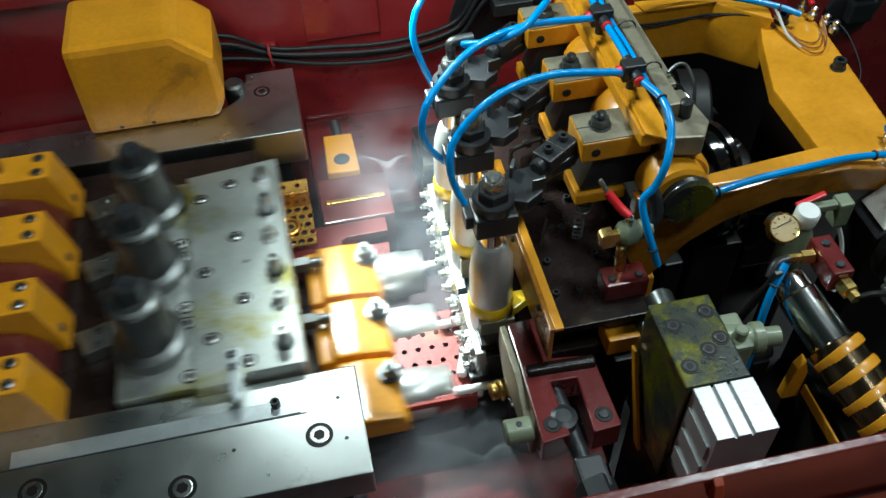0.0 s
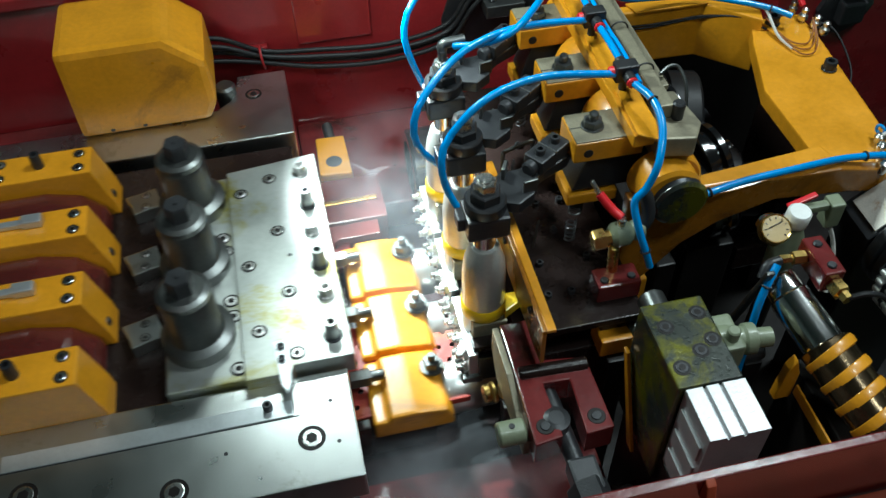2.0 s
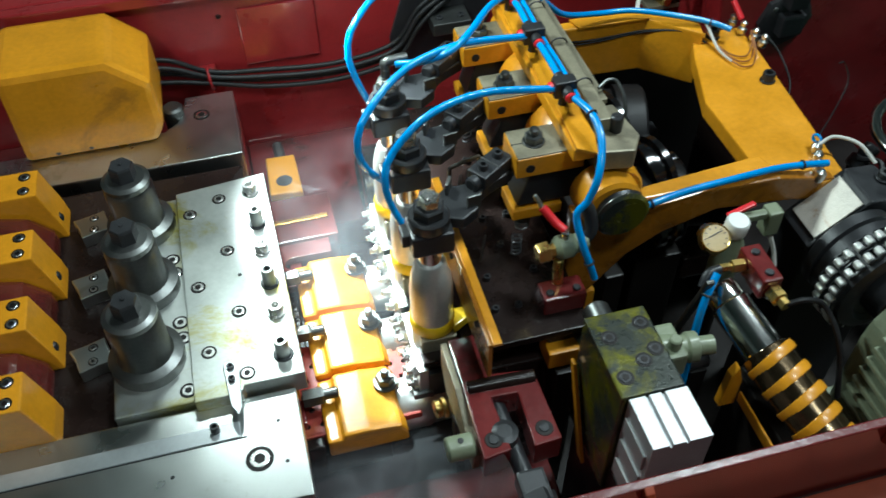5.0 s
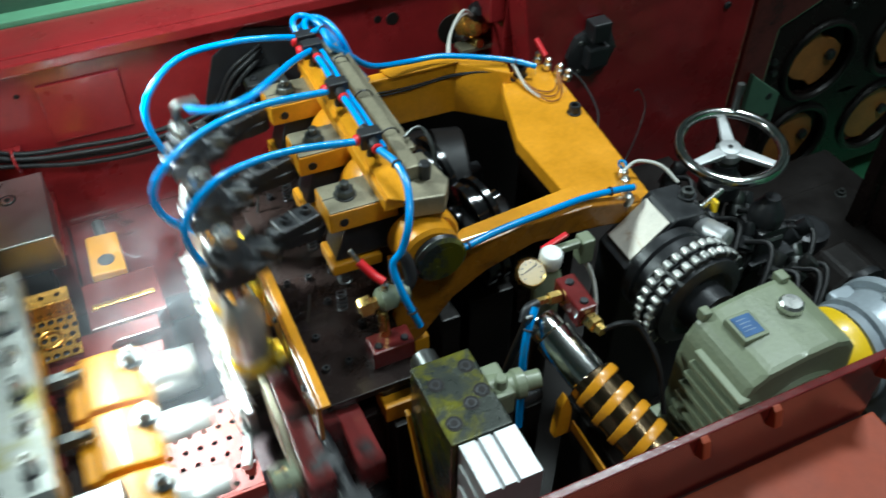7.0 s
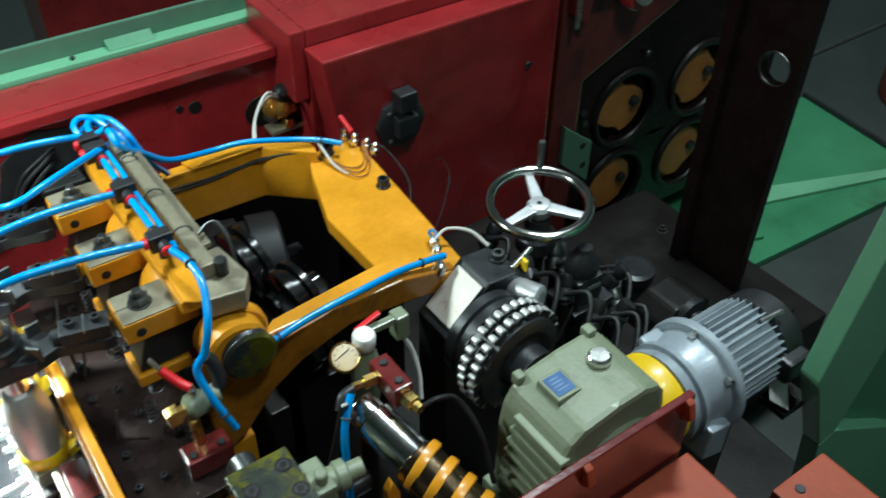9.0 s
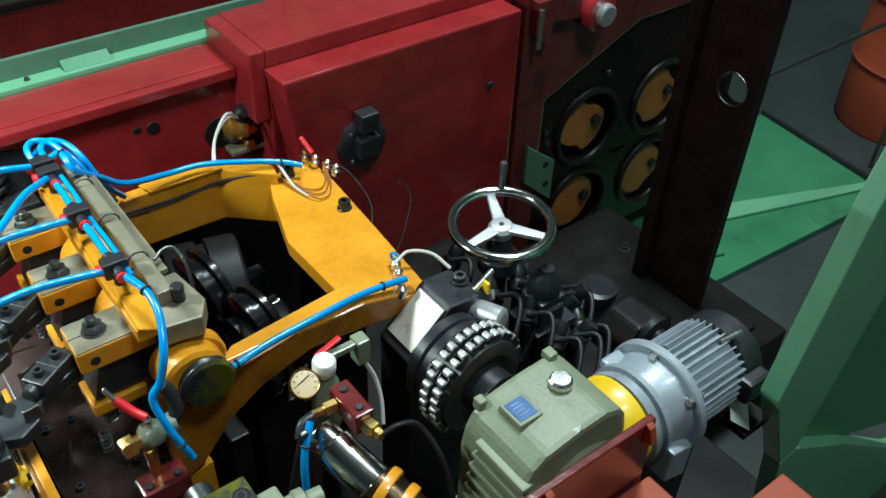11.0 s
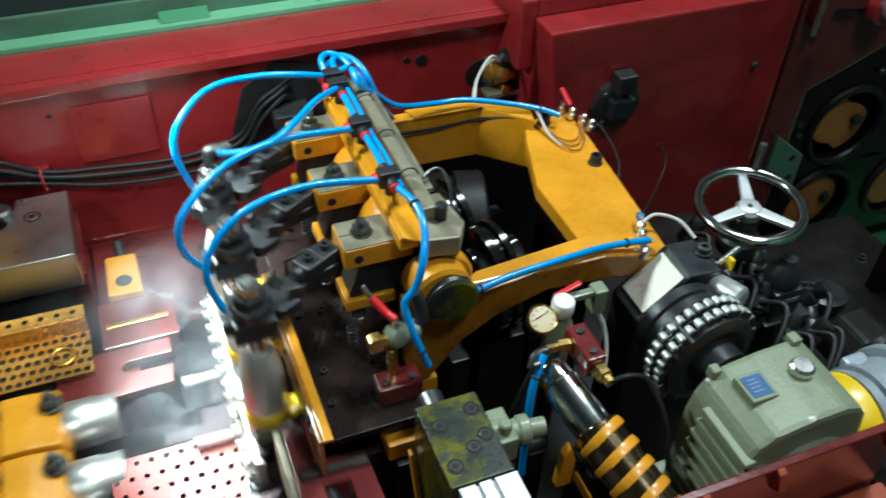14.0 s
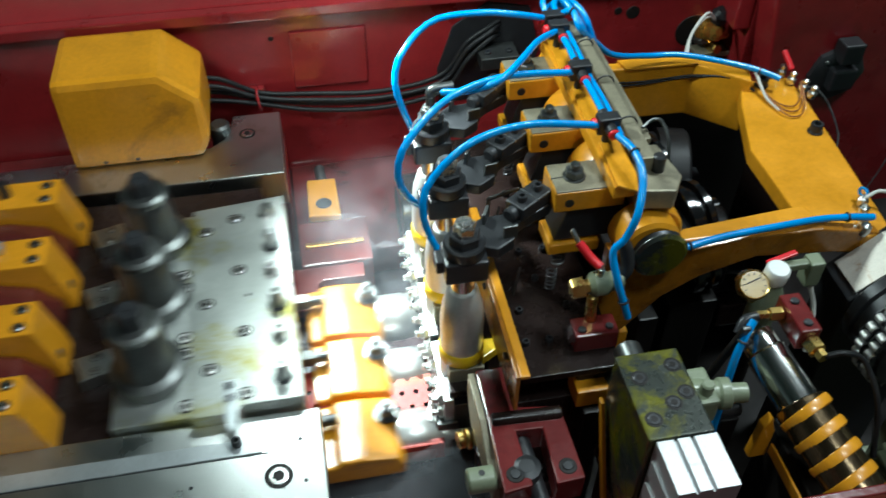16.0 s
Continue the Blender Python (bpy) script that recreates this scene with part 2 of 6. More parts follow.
def spline(points, steps=10):
    ps = [Vector(p) for p in points]
    ps = [ps[0] * 2 - ps[1]] + ps + [ps[-1] * 2 - ps[-2]]
    out = []
    for i in range(1, len(ps) - 2):
        a, b, c, d = ps[i - 1:i + 3]
        for k in range(steps):
            t = k / steps
            out.append(0.5 * ((2 * b) + (c - a) * t + (2 * a - 5 * b + 4 * c - d) * t * t + (3 * b - a - 3 * c + d) * t ** 3))
    return out + [ps[-2]]


def tube(bm, points, r, n=10, steps=8, curved=True):
    ps = spline(points, steps) if curved else [Vector(p) for p in points]
    rings, x = [], None
    for i, p in enumerate(ps):
        d = (ps[min(i + 1, len(ps) - 1)] - ps[max(i - 1, 0)]).normalized()
        x = (d.orthogonal() if x is None else x - d * x.dot(d)).normalized()
        rings.append(ring(bm, p, x, d.cross(x), r, n))
    skin(bm, rings)
    return bm


def torus(bm, c, axis, R, r, n=40, k=10):
    x, y, z = frame_of(axis)
    c = Vector(c)
    loops = []
    for i in range(n):
        a = math.tau * i / n
        o = x * math.cos(a) + y * math.sin(a)
        loops.append([bm.verts.new(c + o * (R + r * math.cos(math.tau * j / k)) + z * (r * math.sin(math.tau * j / k))) for j in range(k)])
    for i in range(n):
        a, b = loops[i], loops[(i + 1) % n]
        for j in range(k):
            f = bm.faces.new((a[j], b[j], b[(j + 1) % k], a[(j + 1) % k]))
            f.smooth = True
    return bm


def mesh(name, bm, material):
    me = bpy.data.meshes.new(name)
    bmesh.ops.recalc_face_normals(bm, faces=bm.faces)
    for e in bm.edges:
        if len(e.link_faces) == 2 and e.calc_face_angle(0) > 0.65:
            e.smooth = False
    bm.to_mesh(me)
    bm.free()
    me.materials.append(material)
    return me


def part(name, bm, material, parent, label=""):
    ob = new(name, mesh(name, bm, material))
    ob.parent = parent
    return tagged(ob, label)


def again(ob, parent, m):
    """The same piece once more, on the same mesh."""
    o = new(ob.name.split(".")[0], ob.data)
    o.parent = parent
    o.matrix_basis = m
    return o


def thing(name, label, category, group="", at=(0, 0, 0)):
    ob = new(name)
    ob.empty_display_size = 0.05
    ob.location = at
    return tagged(ob, label, category, group)


def solid(name, bm, material, label="", category="", group="", kind=""):
    return tagged(new(name, mesh(name, bm, material)), label, category, group, kind)


def B():
    return bmesh.new()


def socket_screw(parent, at, r=0.008, h=0.008, axis=(0, 0, 1), material=None, name="socket_screw"):
    """Cap head with a hex socket."""
    x, y, z = frame_of(axis)
    bm = B()
    base = Vector(at)
    rings = [ring(bm, base + z * hh, x, y, rr, 12) for rr, hh in ((r, 0), (r, h * 0.9), (r * 0.92, h))]
    skin(bm, rings, True, False)
    hole = [ring(bm, base + z * hh, x, y, r * 0.52, 6) for hh in (h, h * 0.35)]
    hx = ring(bm, base + z * h, x, y, r * 0.54, 12)
    for i in range(12):
        bm.faces.new((rings[-1][i], rings[-1][(i + 1) % 12], hx[(i + 1) % 12], hx[i]))
    skin(bm, hole, False, False)
    bm.faces.new(hole[1])
    return part(name, bm, material or DARK, parent)


def counterbore(parent, at, r=0.009, axis=(0, 0, 1), material=None):
    """A screw sunk in a dark ring."""
    x, y, z = frame_of(axis)
    bm = B()
    base = Vector(at)
    lathe(bm, base - z * 0.004, axis, [(r * 1.04, 0), (r * 1.04, 0.0045)], 20)
    n0 = len(bm.faces)
    lathe(bm, base - z * 0.002, axis, [(r * 0.74, 0), (r * 0.74, 0.0032), (r * 0.68, 0.0036)], 18)
    n1 = len(bm.faces)
    lathe(bm, base, axis, [(r * 0.44, 0), (r * 0.44, 0.0021)], 6, 0.3, False)
    for i, f in enumerate(bm.faces):
        f.material_index = 1 if n0 <= i < n1 else 0
    ob = part("sunk_screw", bm, PIT, parent)
    ob.data.materials.append(material or BRIGHT)
    return ob


def hex_nut(parent, at, r, h, axis=(0, 0, 1), material=None, washer=1.35, stud=0.5, name="nut"):
    bm = B()
    a, z = Vector(at), Vector(axis).normalized()
    if washer:
        rod(bm, a, a + z * h * 0.2, r * washer, 18)
    hexa(bm, a + z * h * 0.2, a + z * h, r, random.random())
    if stud:
        rod(bm, a + z * h, a + z * h * 1.7, r * stud, 12)
    return part(name, bm, material or BRIGHT, parent)


# ---- setting ----
def plain(name, lo, hi, material, bev=0.002, kind="structure", label="", category=""):
    return solid(name, block(B(), lo, hi, bev), material, label, category, "", kind)


G = -0.35  # workshop floor, below the machine's bed

solid("ground", block(B(), (-30, -30, G - 0.1), (30, 30, G), 0), GROUND, "dark green-grey painted workshop floor", "floor", "", "structure")
# unseen room shell, kept pale so that it bounces fill onto the machine
for nm, lo, hi in (("wall_north", (-7, 7, G), (9, 7.2, 6)), ("wall_south", (-7, -5.2, G), (9, -5, 6)), ("wall_west", (-7.2, -5.2, G), (-7, 7.2, 6)), ("wall_east", (9, -5.2, G), (9.2, 7.2, 6)), ("ceiling", (-7.2, -5.2, 6), (9.2, 7.2, 6.2))):
    plain(nm, lo, hi, HALL, 0)

# machine bed: a wet trough under the dies and a dark pit under the drive
plain("bed_trough", (-1.0, 0.42, G), (0.42, 1.73, 0.25), BED, 0.004, "structure", "wet dark red machine bed under the dies", "machine bed")
# shade in the pit comes from the near-black colour
plain("bed_pit", (0.42, 0.42, G), (1.60, 1.573, 0.14), PIT, 0.004, "structure", "near-black machine bed under the drive, shade in its colour", "machine bed")
plain("bed_ledge", (-0.02, 0.42, 0.25), (0.42, 0.755, 0.285), MAROON, 0.004, "structure", "red painted ledge of the machine bed", "machine bed")
plain("bed_block", (-1.0, 1.50, 0.25), (-0.02, 1.73, 0.44), MAROON, 0.006, "structure", "red painted bed casting along the back wall", "machine bed")
plain("bed_shelf", (-0.018, 1.40, 0.25), (0.62, 1.73, 0.33), MAROON, 0.006, "structure", "red painted bed shelf", "machine bed")
plain("bed_spine", (-1.0, 0.63, 0.25), (-0.035, 0.70, 0.50), DARK, 0.003, "structure", "dark side casting below the slide cap", "machine bed")
plain("bed_spine_far", (-1.0, 1.46, 0.25), (-0.06, 1.50, 0.478), DARK, 0.003, "structure", "dark side casting below the far slide rail", "machine bed")

# back wall of the machine, with a ledge along its top; dark discs paint the shade of its holes
bm = B()
slab(bm, [(-1.6, G), (2.9, G), (2.9, 0.78), (-1.6, 0.78)], 1.734, 1.86, "y", 0.006)
wall = solid("wall_back", bm, RED, "glossy red painted machine side wall", "wall", "", "structure")
part("top_bead", block(B(), (-1.6, 1.706, 0.752), (1.034, 1.734, 0.778), 0.004), RED, wall)
part("step", block(B(), (1.035, 1.632, 0.66), (1.075, 1.86, 0.84), 0.005), RED, wall)
part("rear_ledge", block(B(), (1.075, 1.632, G), (1.815, 1.87, 0.84), 0.005), RED, wall)
for x, z, r in ((0.825, 0.671, 0.017), (0.788, 0.678, 0.010), (0.10, 0.615, 0.012), (-0.02, 0.69, 0.006)):
    part("grommet", rod(B(), (x, 1.7325, z), (x, 1.738, z), r, 16), PIT, wall)
part("inspection_plate", block(B(), (0.02, 1.727, 0.56), (0.19, 1.734, 0.705), 0.003), RED, wall)
part("bracket", block(B(), (-0.09, 1.715, 0.545), (-0.05, 1.733, 0.575), 0.003), RED, wall)

# thick red guard panel in front of it
bm = B()
slab(bm, [(1.065, 0.800), (1.770, 0.800), (1.770, G), (1.20, G), (1.095, 0.60)], 1.540, 1.628, "y", 0.006)
guard = solid("wall_guard", bm, RED, "thick red painted guard panel", "wall", "", "structure")
part("screw", rod(B(), (1.675, 1.532, 0.612), (1.675, 1.540, 0.612), 0.010, 12), DARK, guard)

# side casting beyond the guard panel: a sunk field with four round windows
def round_windows(centres, r, x0, x1, z0, z1, y0, y1):
    """A plate with round openings, in cells of one opening each."""
    bm = B()
    n = 32
    xs, zs = sorted({c[0] for c in centres}), sorted({c[1] for c in centres})
    xe, ze = [x0, sum(xs) / 2, x1], [z0, sum(zs) / 2, z1]
    for a, cx in enumerate(xs):
        for b, cz in enumerate(zs):
            loops = []
            for y in (y0, y1):
                inner, outer = [], []
                for k in range(n):
                    c, q = math.cos(math.tau * k / n + 0.0982), math.sin(math.tau * k / n + 0.0982)
                    inner.append(bm.verts.new((cx + r * c, y, cz + r * q)))
                    f = min(((xe[a + 1] if c > 0 else xe[a]) - cx) / c, ((ze[b + 1] if q > 0 else ze[b]) - cz) / q)
                    outer.append(bm.verts.new((cx + f * c, y, cz + f * q)))
                loops.append((inner, outer))
            (i0, o0), (i1, o1) = loops
            for k in range(n):
                m = (k + 1) % n
                for quad in ((i0[k], i0[m], o0[m], o0[k]), (i1[k], o1[k], o1[m], i1[m]), (i0[k], i1[k], i1[m], i0[m])):
                    bm.faces.new(quad)
    return bm


WINDOWS = ((2.145, 0.290), (2.490, 0.290), (2.145, -0.010), (2.490, -0.010))
bm = B()
slab(bm, [(1.82, -0.20), (1.93, -0.20), (1.93, 0.46), (2.30, 0.62), (2.90, 0.62), (2.90, 0.95), (1.82, 0.95)], 1.575, 1.725, "y", 0.006)
# duller red than the back wall: the casting's shade is put into the colour
side_wall = solid("wall_side", bm, WETRED, "red side casting with a sunk window field, shade in its colour", "wall", "", "structure")
part("window_field", round_windows(WINDOWS, 0.125, 1.931, 2.90, -0.20, 0.619, 1.590, 1.625), BROWN, side_wall, "dark oily plate with round openings")
part("backing", block(B(), (1.931, 1.700, -0.20), (2.90, 1.715, 0.615), 0.002), DARK, side_wall)
part("lower_rail", block(B(), (1.80, 1.60, G), (2.05, 1.72, -0.203), 0.004), MAROON, side_wall)
for k, (x, z) in enumerate(WINDOWS):
    part("window_rim", torus(B(), (x, 1.588, z), (0, 1, 0), 0.130, 0.013, 36, 8), PIT, side_wall)
    bm = B()
    slab(bm, [(x + 0.098 * math.cos(a) - 0.006, z + 0.098 * math.sin(a) * (0.72 if 0.4 < (a + k * 0.5) % 3.1 < 1.5 else 1.0)) for a in [math.tau * i / 22 for i in range(22)]], 1.600, 1.640, "y", 0.004)
    part("casting", bm, ORANGE, side_wall, "orange painted casting seen through the window")
    part("casting_stem", rod(B(), (x, 1.638, z), (x, 1.702, z), 0.03, 12), DARK, side_wall)
    part("shaft_end", rod(B(), (x + 0.045, 1.582, z + 0.01), (x + 0.045, 1.602, z + 0.01), 0.018, 14), DARK, side_wall)
for x, z in ((1.955, 0.34), (1.965, 0.30), (2.20, 0.47), (2.63, 0.36), (2.66, 0.345)):
    part("field_screw", hexa(B(), (x, 1.575, z), (x, 1.5905, z), 0.011, x * 7), FORGED, side_wall)
tank = thing("oil_tank", "near-black steel tank beside the drive, shade in its colour", "tank")
# tank colour lowered to near black to hold the shade here
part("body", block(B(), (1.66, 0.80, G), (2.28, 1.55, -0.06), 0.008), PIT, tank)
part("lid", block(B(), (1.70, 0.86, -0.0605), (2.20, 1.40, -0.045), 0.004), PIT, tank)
for x, y in ((1.74, 0.92), (2.14, 0.92), (1.74, 1.34), (2.14, 1.34)):
    hex_nut(tank, (x, y, -0.045), 0.014, 0.014, material=FORGED)
part("filler", lathe(B(), (1.86, 1.20, -0.046), (0, 0, 1), [(0.05, 0), (0.05, 0.05), (0.06, 0.055), (0.06, 0.085), (0.045, 0.09)], 24), DARK, tank)
part("pump_casting", slab(B(), [(1.74, -0.046), (1.96, -0.046), (1.94, 0.04), (1.88, 0.08), (1.80, 0.07), (1.75, 0.03)], 0.98, 1.10, "y", 0.012), PIT, tank, "near-black pump casting")
part("pump_flange", lathe(B(), (1.85, 0.98, 0.03), (0, -1, 0), [(0.06, 0), (0.06, 0.02), (0.03, 0.024), (0.03, 0.09)], 24), DARK, tank)
end_plate = thing("cover_strip", "pale green drilled strip bolted beside the guard panel", "bracket")
part("plate", slab(B(), [(1.862, 0.20), (1.985, 0.09), (1.985, 0.24), (1.862, 0.335)], 1.555, 1.574, "y", 0.003), RAILGREEN, end_plate)
for x, z in ((1.945, 0.24), (1.955, 0.165)):
    part("hole", rod(B(), (x, 1.5535, z), (x, 1.556, z), 0.012, 14), BLACK, end_plate)
hook = thing("lifting_clevis", "red painted clevis with a bright bolt on the machine wall", "clevis")
part("bracket", slab(B(), [(1.835, 0.70), (1.885, 0.66), (1.90, 0.73), (2.00, 0.715), (2.00, 0.80), (1.835, 0.80)], 1.545, 1.574, "y", 0.004), WETRED, hook)
part("steel_face", block(B(), (1.838, 1.538, 0.665), (1.852, 1.546, 0.78), 0.002), BRIGHT, hook)
part("eye", lathe(B(), (2.06, 1.574, 0.725), (0, -1, 0), [(0.05, 0), (0.056, 0.006), (0.056, 0.05), (0.05, 0.056)], 28), RED, hook)
part("bolt", lathe(B(), (2.06, 1.518, 0.725), (0, -1, 0), [(0.030, 0), (0.032, 0.004), (0.032, 0.02), (0.026, 0.024)], 20), ALU, hook)

# brown pillar plate at the drive end, with a round hole
bm = B()
n = 36
PY, PZ, PR = 1.085, 0.675, 0.044
rings = []
for x in (2.10, 2.13):
    inner, outer = [], []
    for k in range(n):
        c, q = math.cos(math.tau * (k + 0.5) / n), math.sin(math.tau * (k + 0.5) / n)
        inner.append(bm.verts.new((x, PY + PR * c, PZ + PR * q)))
        f = min(((1.205 if c > 0 else 1.012) - PY) / c, ((1.25 if q > 0 else G) - PZ) / q)
        outer.append(bm.verts.new((x, PY + f * c, PZ + f * q)))
    rings.append((inner, outer))
for k in range(n):
    m = (k + 1) % n
    (i0, o0), (i1, o1) = rings
    for quad in ((i0[k], i0[m], o0[m], o0[k]), (i1[k], o1[k], o1[m], i1[m]), (i0[k], i1[k], i1[m], i0[m]), (o0[k], o0[m], o1[m], o1[k])):
        bm.faces.new(quad)
end_wall = solid("wall_end", bm, BROWN, "dark brown oily pillar plate with a round hole", "wall", "", "structure")
part("rib", block(B(), (2.07, 1.206, G), (2.13, 1.245, 1.25), 0.004), BROWN, end_wall)
part("hole_rim", torus(B(), (2.099, PY, PZ), (1, 0, 0), PR + 0.001, 0.0022, 32, 6), FORGED, end_wall)

# front plate of the machine trough with welded lugs
bm = B()
slab(bm, [(0.13, 0.25), (1.02, 0.12), (1.005, 0.835), (0.13, 0.835)], 0.392, 0.404, "y", 0.002)
front = solid("wall_front", bm, MAROON, "dark red oily front plate of the machine trough", "wall", "", "structure")
for x in (0.375, 0.692, 0.803, 0.99):
    bm = B()
    slab(bm, [(0.3925, 0.795), (0.3925, 0.836), (0.384, 0.832), (0.376, 0.806)], x - 0.006, x + 0.006, "x", 0.002)
    part("lug", bm, PRIMER, front)

# lower red-oxide table in front of the machine
table = solid("front_table", slab(B(), [(0.0, -0.45), (1.02, -0.45), (1.02, 0.388), (0.0, 0.388)], 0.680, 0.700, "z", 0.004), PRIMER, "flat red-oxide primed sheet metal cover along the machine", "cover")
for x in (0.1, 0.95):
    for y in (-0.4, 0.3):
        part("leg", block(B(), (x - 0.02, y - 0.02, G), (x + 0.02, y + 0.02, 0.682), 0.003), PRIMER, table)
bracket = thing("floor_bracket", "red-oxide steel bracket with a bolt hole beside the drive", "bracket")
part("plate", block(B(), (1.10, 0.16, 0.60), (1.22, 0.285, 0.66), 0.005), PRIMER, bracket)
part("post", block(B(), (1.13, 0.18, G), (1.19, 0.25, 0.602), 0.004), PRIMER, bracket)
part("hole", rod(B(), (1.135, 0.262, 0.6595), (1.135, 0.262, 0.6625), 0.008, 14), BLACK, bracket)

# green rails and posts behind the machine
rail = thing("green_rail", "green enamelled steel channel running behind the machine", "rail")
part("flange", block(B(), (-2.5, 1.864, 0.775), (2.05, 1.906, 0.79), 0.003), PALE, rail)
# web darker than the flange: shade on the upright face, put into the colour
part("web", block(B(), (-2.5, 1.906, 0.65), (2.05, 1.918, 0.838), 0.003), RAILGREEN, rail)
for x in (0.30, 0.75, 1.20):
    part("gusset", slab(B(), [(1.874, 0.791), (1.9055, 0.791), (1.9055, 0.806)], x - 0.05, x + 0.06, "x", 0.001), GREEN, rail)
part("bolt", rod(B(), (0.62, 1.885, 0.789), (0.62, 1.885, 0.797), 0.006, 10), DARK, rail)
for x in (-2.2, -0.8, 0.6, 2.0):
    part("foot", block(B(), (x - 0.03, 1.919, G), (x + 0.03, 1.99, 0.80), 0.004), GREEN, rail)
rack = thing("storage_rack", "green enamelled steel rack behind the machine", "rack")
for x in (0.45, 0.95, 1.5):
    part("post", block(B(), (x, 2.30, G), (x + 0.07, 2.37, 1.25), 0.004), GREEN, rack)
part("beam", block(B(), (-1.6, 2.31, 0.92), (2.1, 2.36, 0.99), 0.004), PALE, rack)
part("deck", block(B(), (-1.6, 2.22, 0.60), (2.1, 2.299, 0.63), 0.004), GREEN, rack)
bin_box = thing("steel_bin", "dark red-brown steel bin on the green rack", "bin")
part("body", block(B(), (0.62, 2.10, 0.6305), (1.9, 2.295, 0.86), 0.006), MAROON, bin_box)
part("rim", block(B(), (0.61, 2.09, 0.8605), (1.91, 2.296, 0.88), 0.004), BROWN, bin_box)

# green tray past the end wall, a leaning green leg, and what stands behind
tray = thing("floor_tray", "green enamelled sheet metal tray with a raised ridge", "tray")
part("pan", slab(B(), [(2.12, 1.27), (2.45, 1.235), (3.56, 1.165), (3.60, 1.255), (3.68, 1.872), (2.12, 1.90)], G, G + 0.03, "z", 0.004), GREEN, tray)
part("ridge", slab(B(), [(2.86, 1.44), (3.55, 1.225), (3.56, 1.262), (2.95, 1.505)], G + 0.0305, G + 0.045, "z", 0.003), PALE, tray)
part("rear_edge", slab(B(), [(3.60, 1.24), (3.615, 1.24), (3.695, 1.875), (3.68, 1.875)], G, G + 0.05, "z", 0.002), DARK, tray)
part("cleat", slab(B(), [(2.62, 1.33), (2.70, 1.30), (2.72, 1.33), (2.64, 1.36)], G + 0.0305, G + 0.045, "z", 0.003), GREEN, tray)
leg = thing("conveyor_leg", "green enamelled leaning sheet metal leg with a sunk side", "leg")
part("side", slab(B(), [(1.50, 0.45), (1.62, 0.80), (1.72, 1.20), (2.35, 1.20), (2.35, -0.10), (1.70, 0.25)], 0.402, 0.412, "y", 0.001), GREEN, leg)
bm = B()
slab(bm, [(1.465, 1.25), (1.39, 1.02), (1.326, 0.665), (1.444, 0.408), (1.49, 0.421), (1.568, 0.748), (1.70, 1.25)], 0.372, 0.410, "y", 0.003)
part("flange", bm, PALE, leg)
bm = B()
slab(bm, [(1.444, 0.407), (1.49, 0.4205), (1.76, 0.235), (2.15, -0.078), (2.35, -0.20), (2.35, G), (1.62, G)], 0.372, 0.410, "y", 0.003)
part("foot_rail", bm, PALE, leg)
barrel = thing("oil_drum", "orange-red steel oil drum on the floor", "drum")
bm = B()
DX, DY = 4.22, 1.50
lathe(bm, (DX, DY, G), (0, 0, 1), [(0.27, 0), (0.28, 0.02), (0.28, 0.3), (0.29, 0.31), (0.28, 0.33), (0.28, 0.6), (0.29, 0.61), (0.28, 0.63), (0.28, 0.86), (0.27, 0.88)], 32)
part("shell", bm, PRIMER, barrel)
for k in range(3):
    a = 3.75 + k * 0.22
    part("white_bar", block(B(), (-0.004, -0.022, 0.47), (0.004, 0.022, 0.55), 0.001, Matrix.Translation((DX + 0.281 * math.cos(a), DY + 0.281 * math.sin(a), G)) @ pose(0, 0, 0, 0, 0, math.degrees(a))), WHITE, barrel, "white printed bar")
bucket = thing("bucket", "blue plastic bucket on the workshop floor", "bucket")
bm = B()
lathe(bm, (4.55, 2.55, G), (0, 0, 1), [(0.09, 0), (0.12, 0.22), (0.128, 0.225), (0.128, 0.24), (0.115, 0.24), (0.088, 0.02)], 24)
part("shell", bm, BLUETAG, bucket)
pipe = thing("handrail", "thin grey steel pipe handrail", "rail")
part("tube", rod(B(), (2.70, 1.36, 0.40), (3.75, 1.34, 0.42), 0.008, 12), FORGED, pipe)
part("post", rod(B(), (3.75, 1.34, G), (3.75, 1.34, 0.43), 0.008, 12), FORGED, pipe)
part("wall_foot", rod(B(), (2.70, 1.36, 0.40), (2.70, 1.58, 0.40), 0.008, 12), FORGED, pipe)


# ---- slide guides ----
cap = thing("slide_guide", "ground steel slide cap with sunk screws and an inlaid scale", "guide")
part("body", block(B(), (-1.0, 0.629, 0.50), (0.0, 0.822, 0.565), 0.003), STEEL, cap)
part("scale_strip", block(B(), (-0.530, 0.752, 0.560), (-0.094, 0.780, 0.567), 0.001), SCALE, cap, "pale engraved scale strip")
part("groove", block(B(), (-1.0, 0.7495, 0.560), (-0.085, 0.7515, 0.5656), 0), DARK, cap)
for x, y in ((-0.071, 0.707), (-0.277, 0.664), (-0.493, 0.708)):
    counterbore(cap, (x, y, 0.565), 0.0205)
for x, y in ((-0.035, 0.767), (-0.031, 0.693), (-0.20, 0.71)):
    part("dowel", rod(B(), (x, y, 0.560), (x, y, 0.5658), 0.0033, 10), DARK, cap)
socket_screw(cap, (-0.131, 0.772, 0.567), 0.0075, 0.014)

far = thing("slide_rail", "ground steel slide rail with a stepped end", "guide")
bm = B()
slab(bm, [(-1.0, 1.425), (-0.022, 1.425), (-0.022, 1.642), (-0.126, 1.642), (-0.132, 1.60), (-0.145, 1.56), (-0.175, 1.535), (-0.22, 1.53), (-1.0, 1.53)], 0.475, 0.560, "z", 0.003)
part("body", bm, STEEL, far)
counterbore(far, (-0.095, 1.572, 0.560), 0.017)
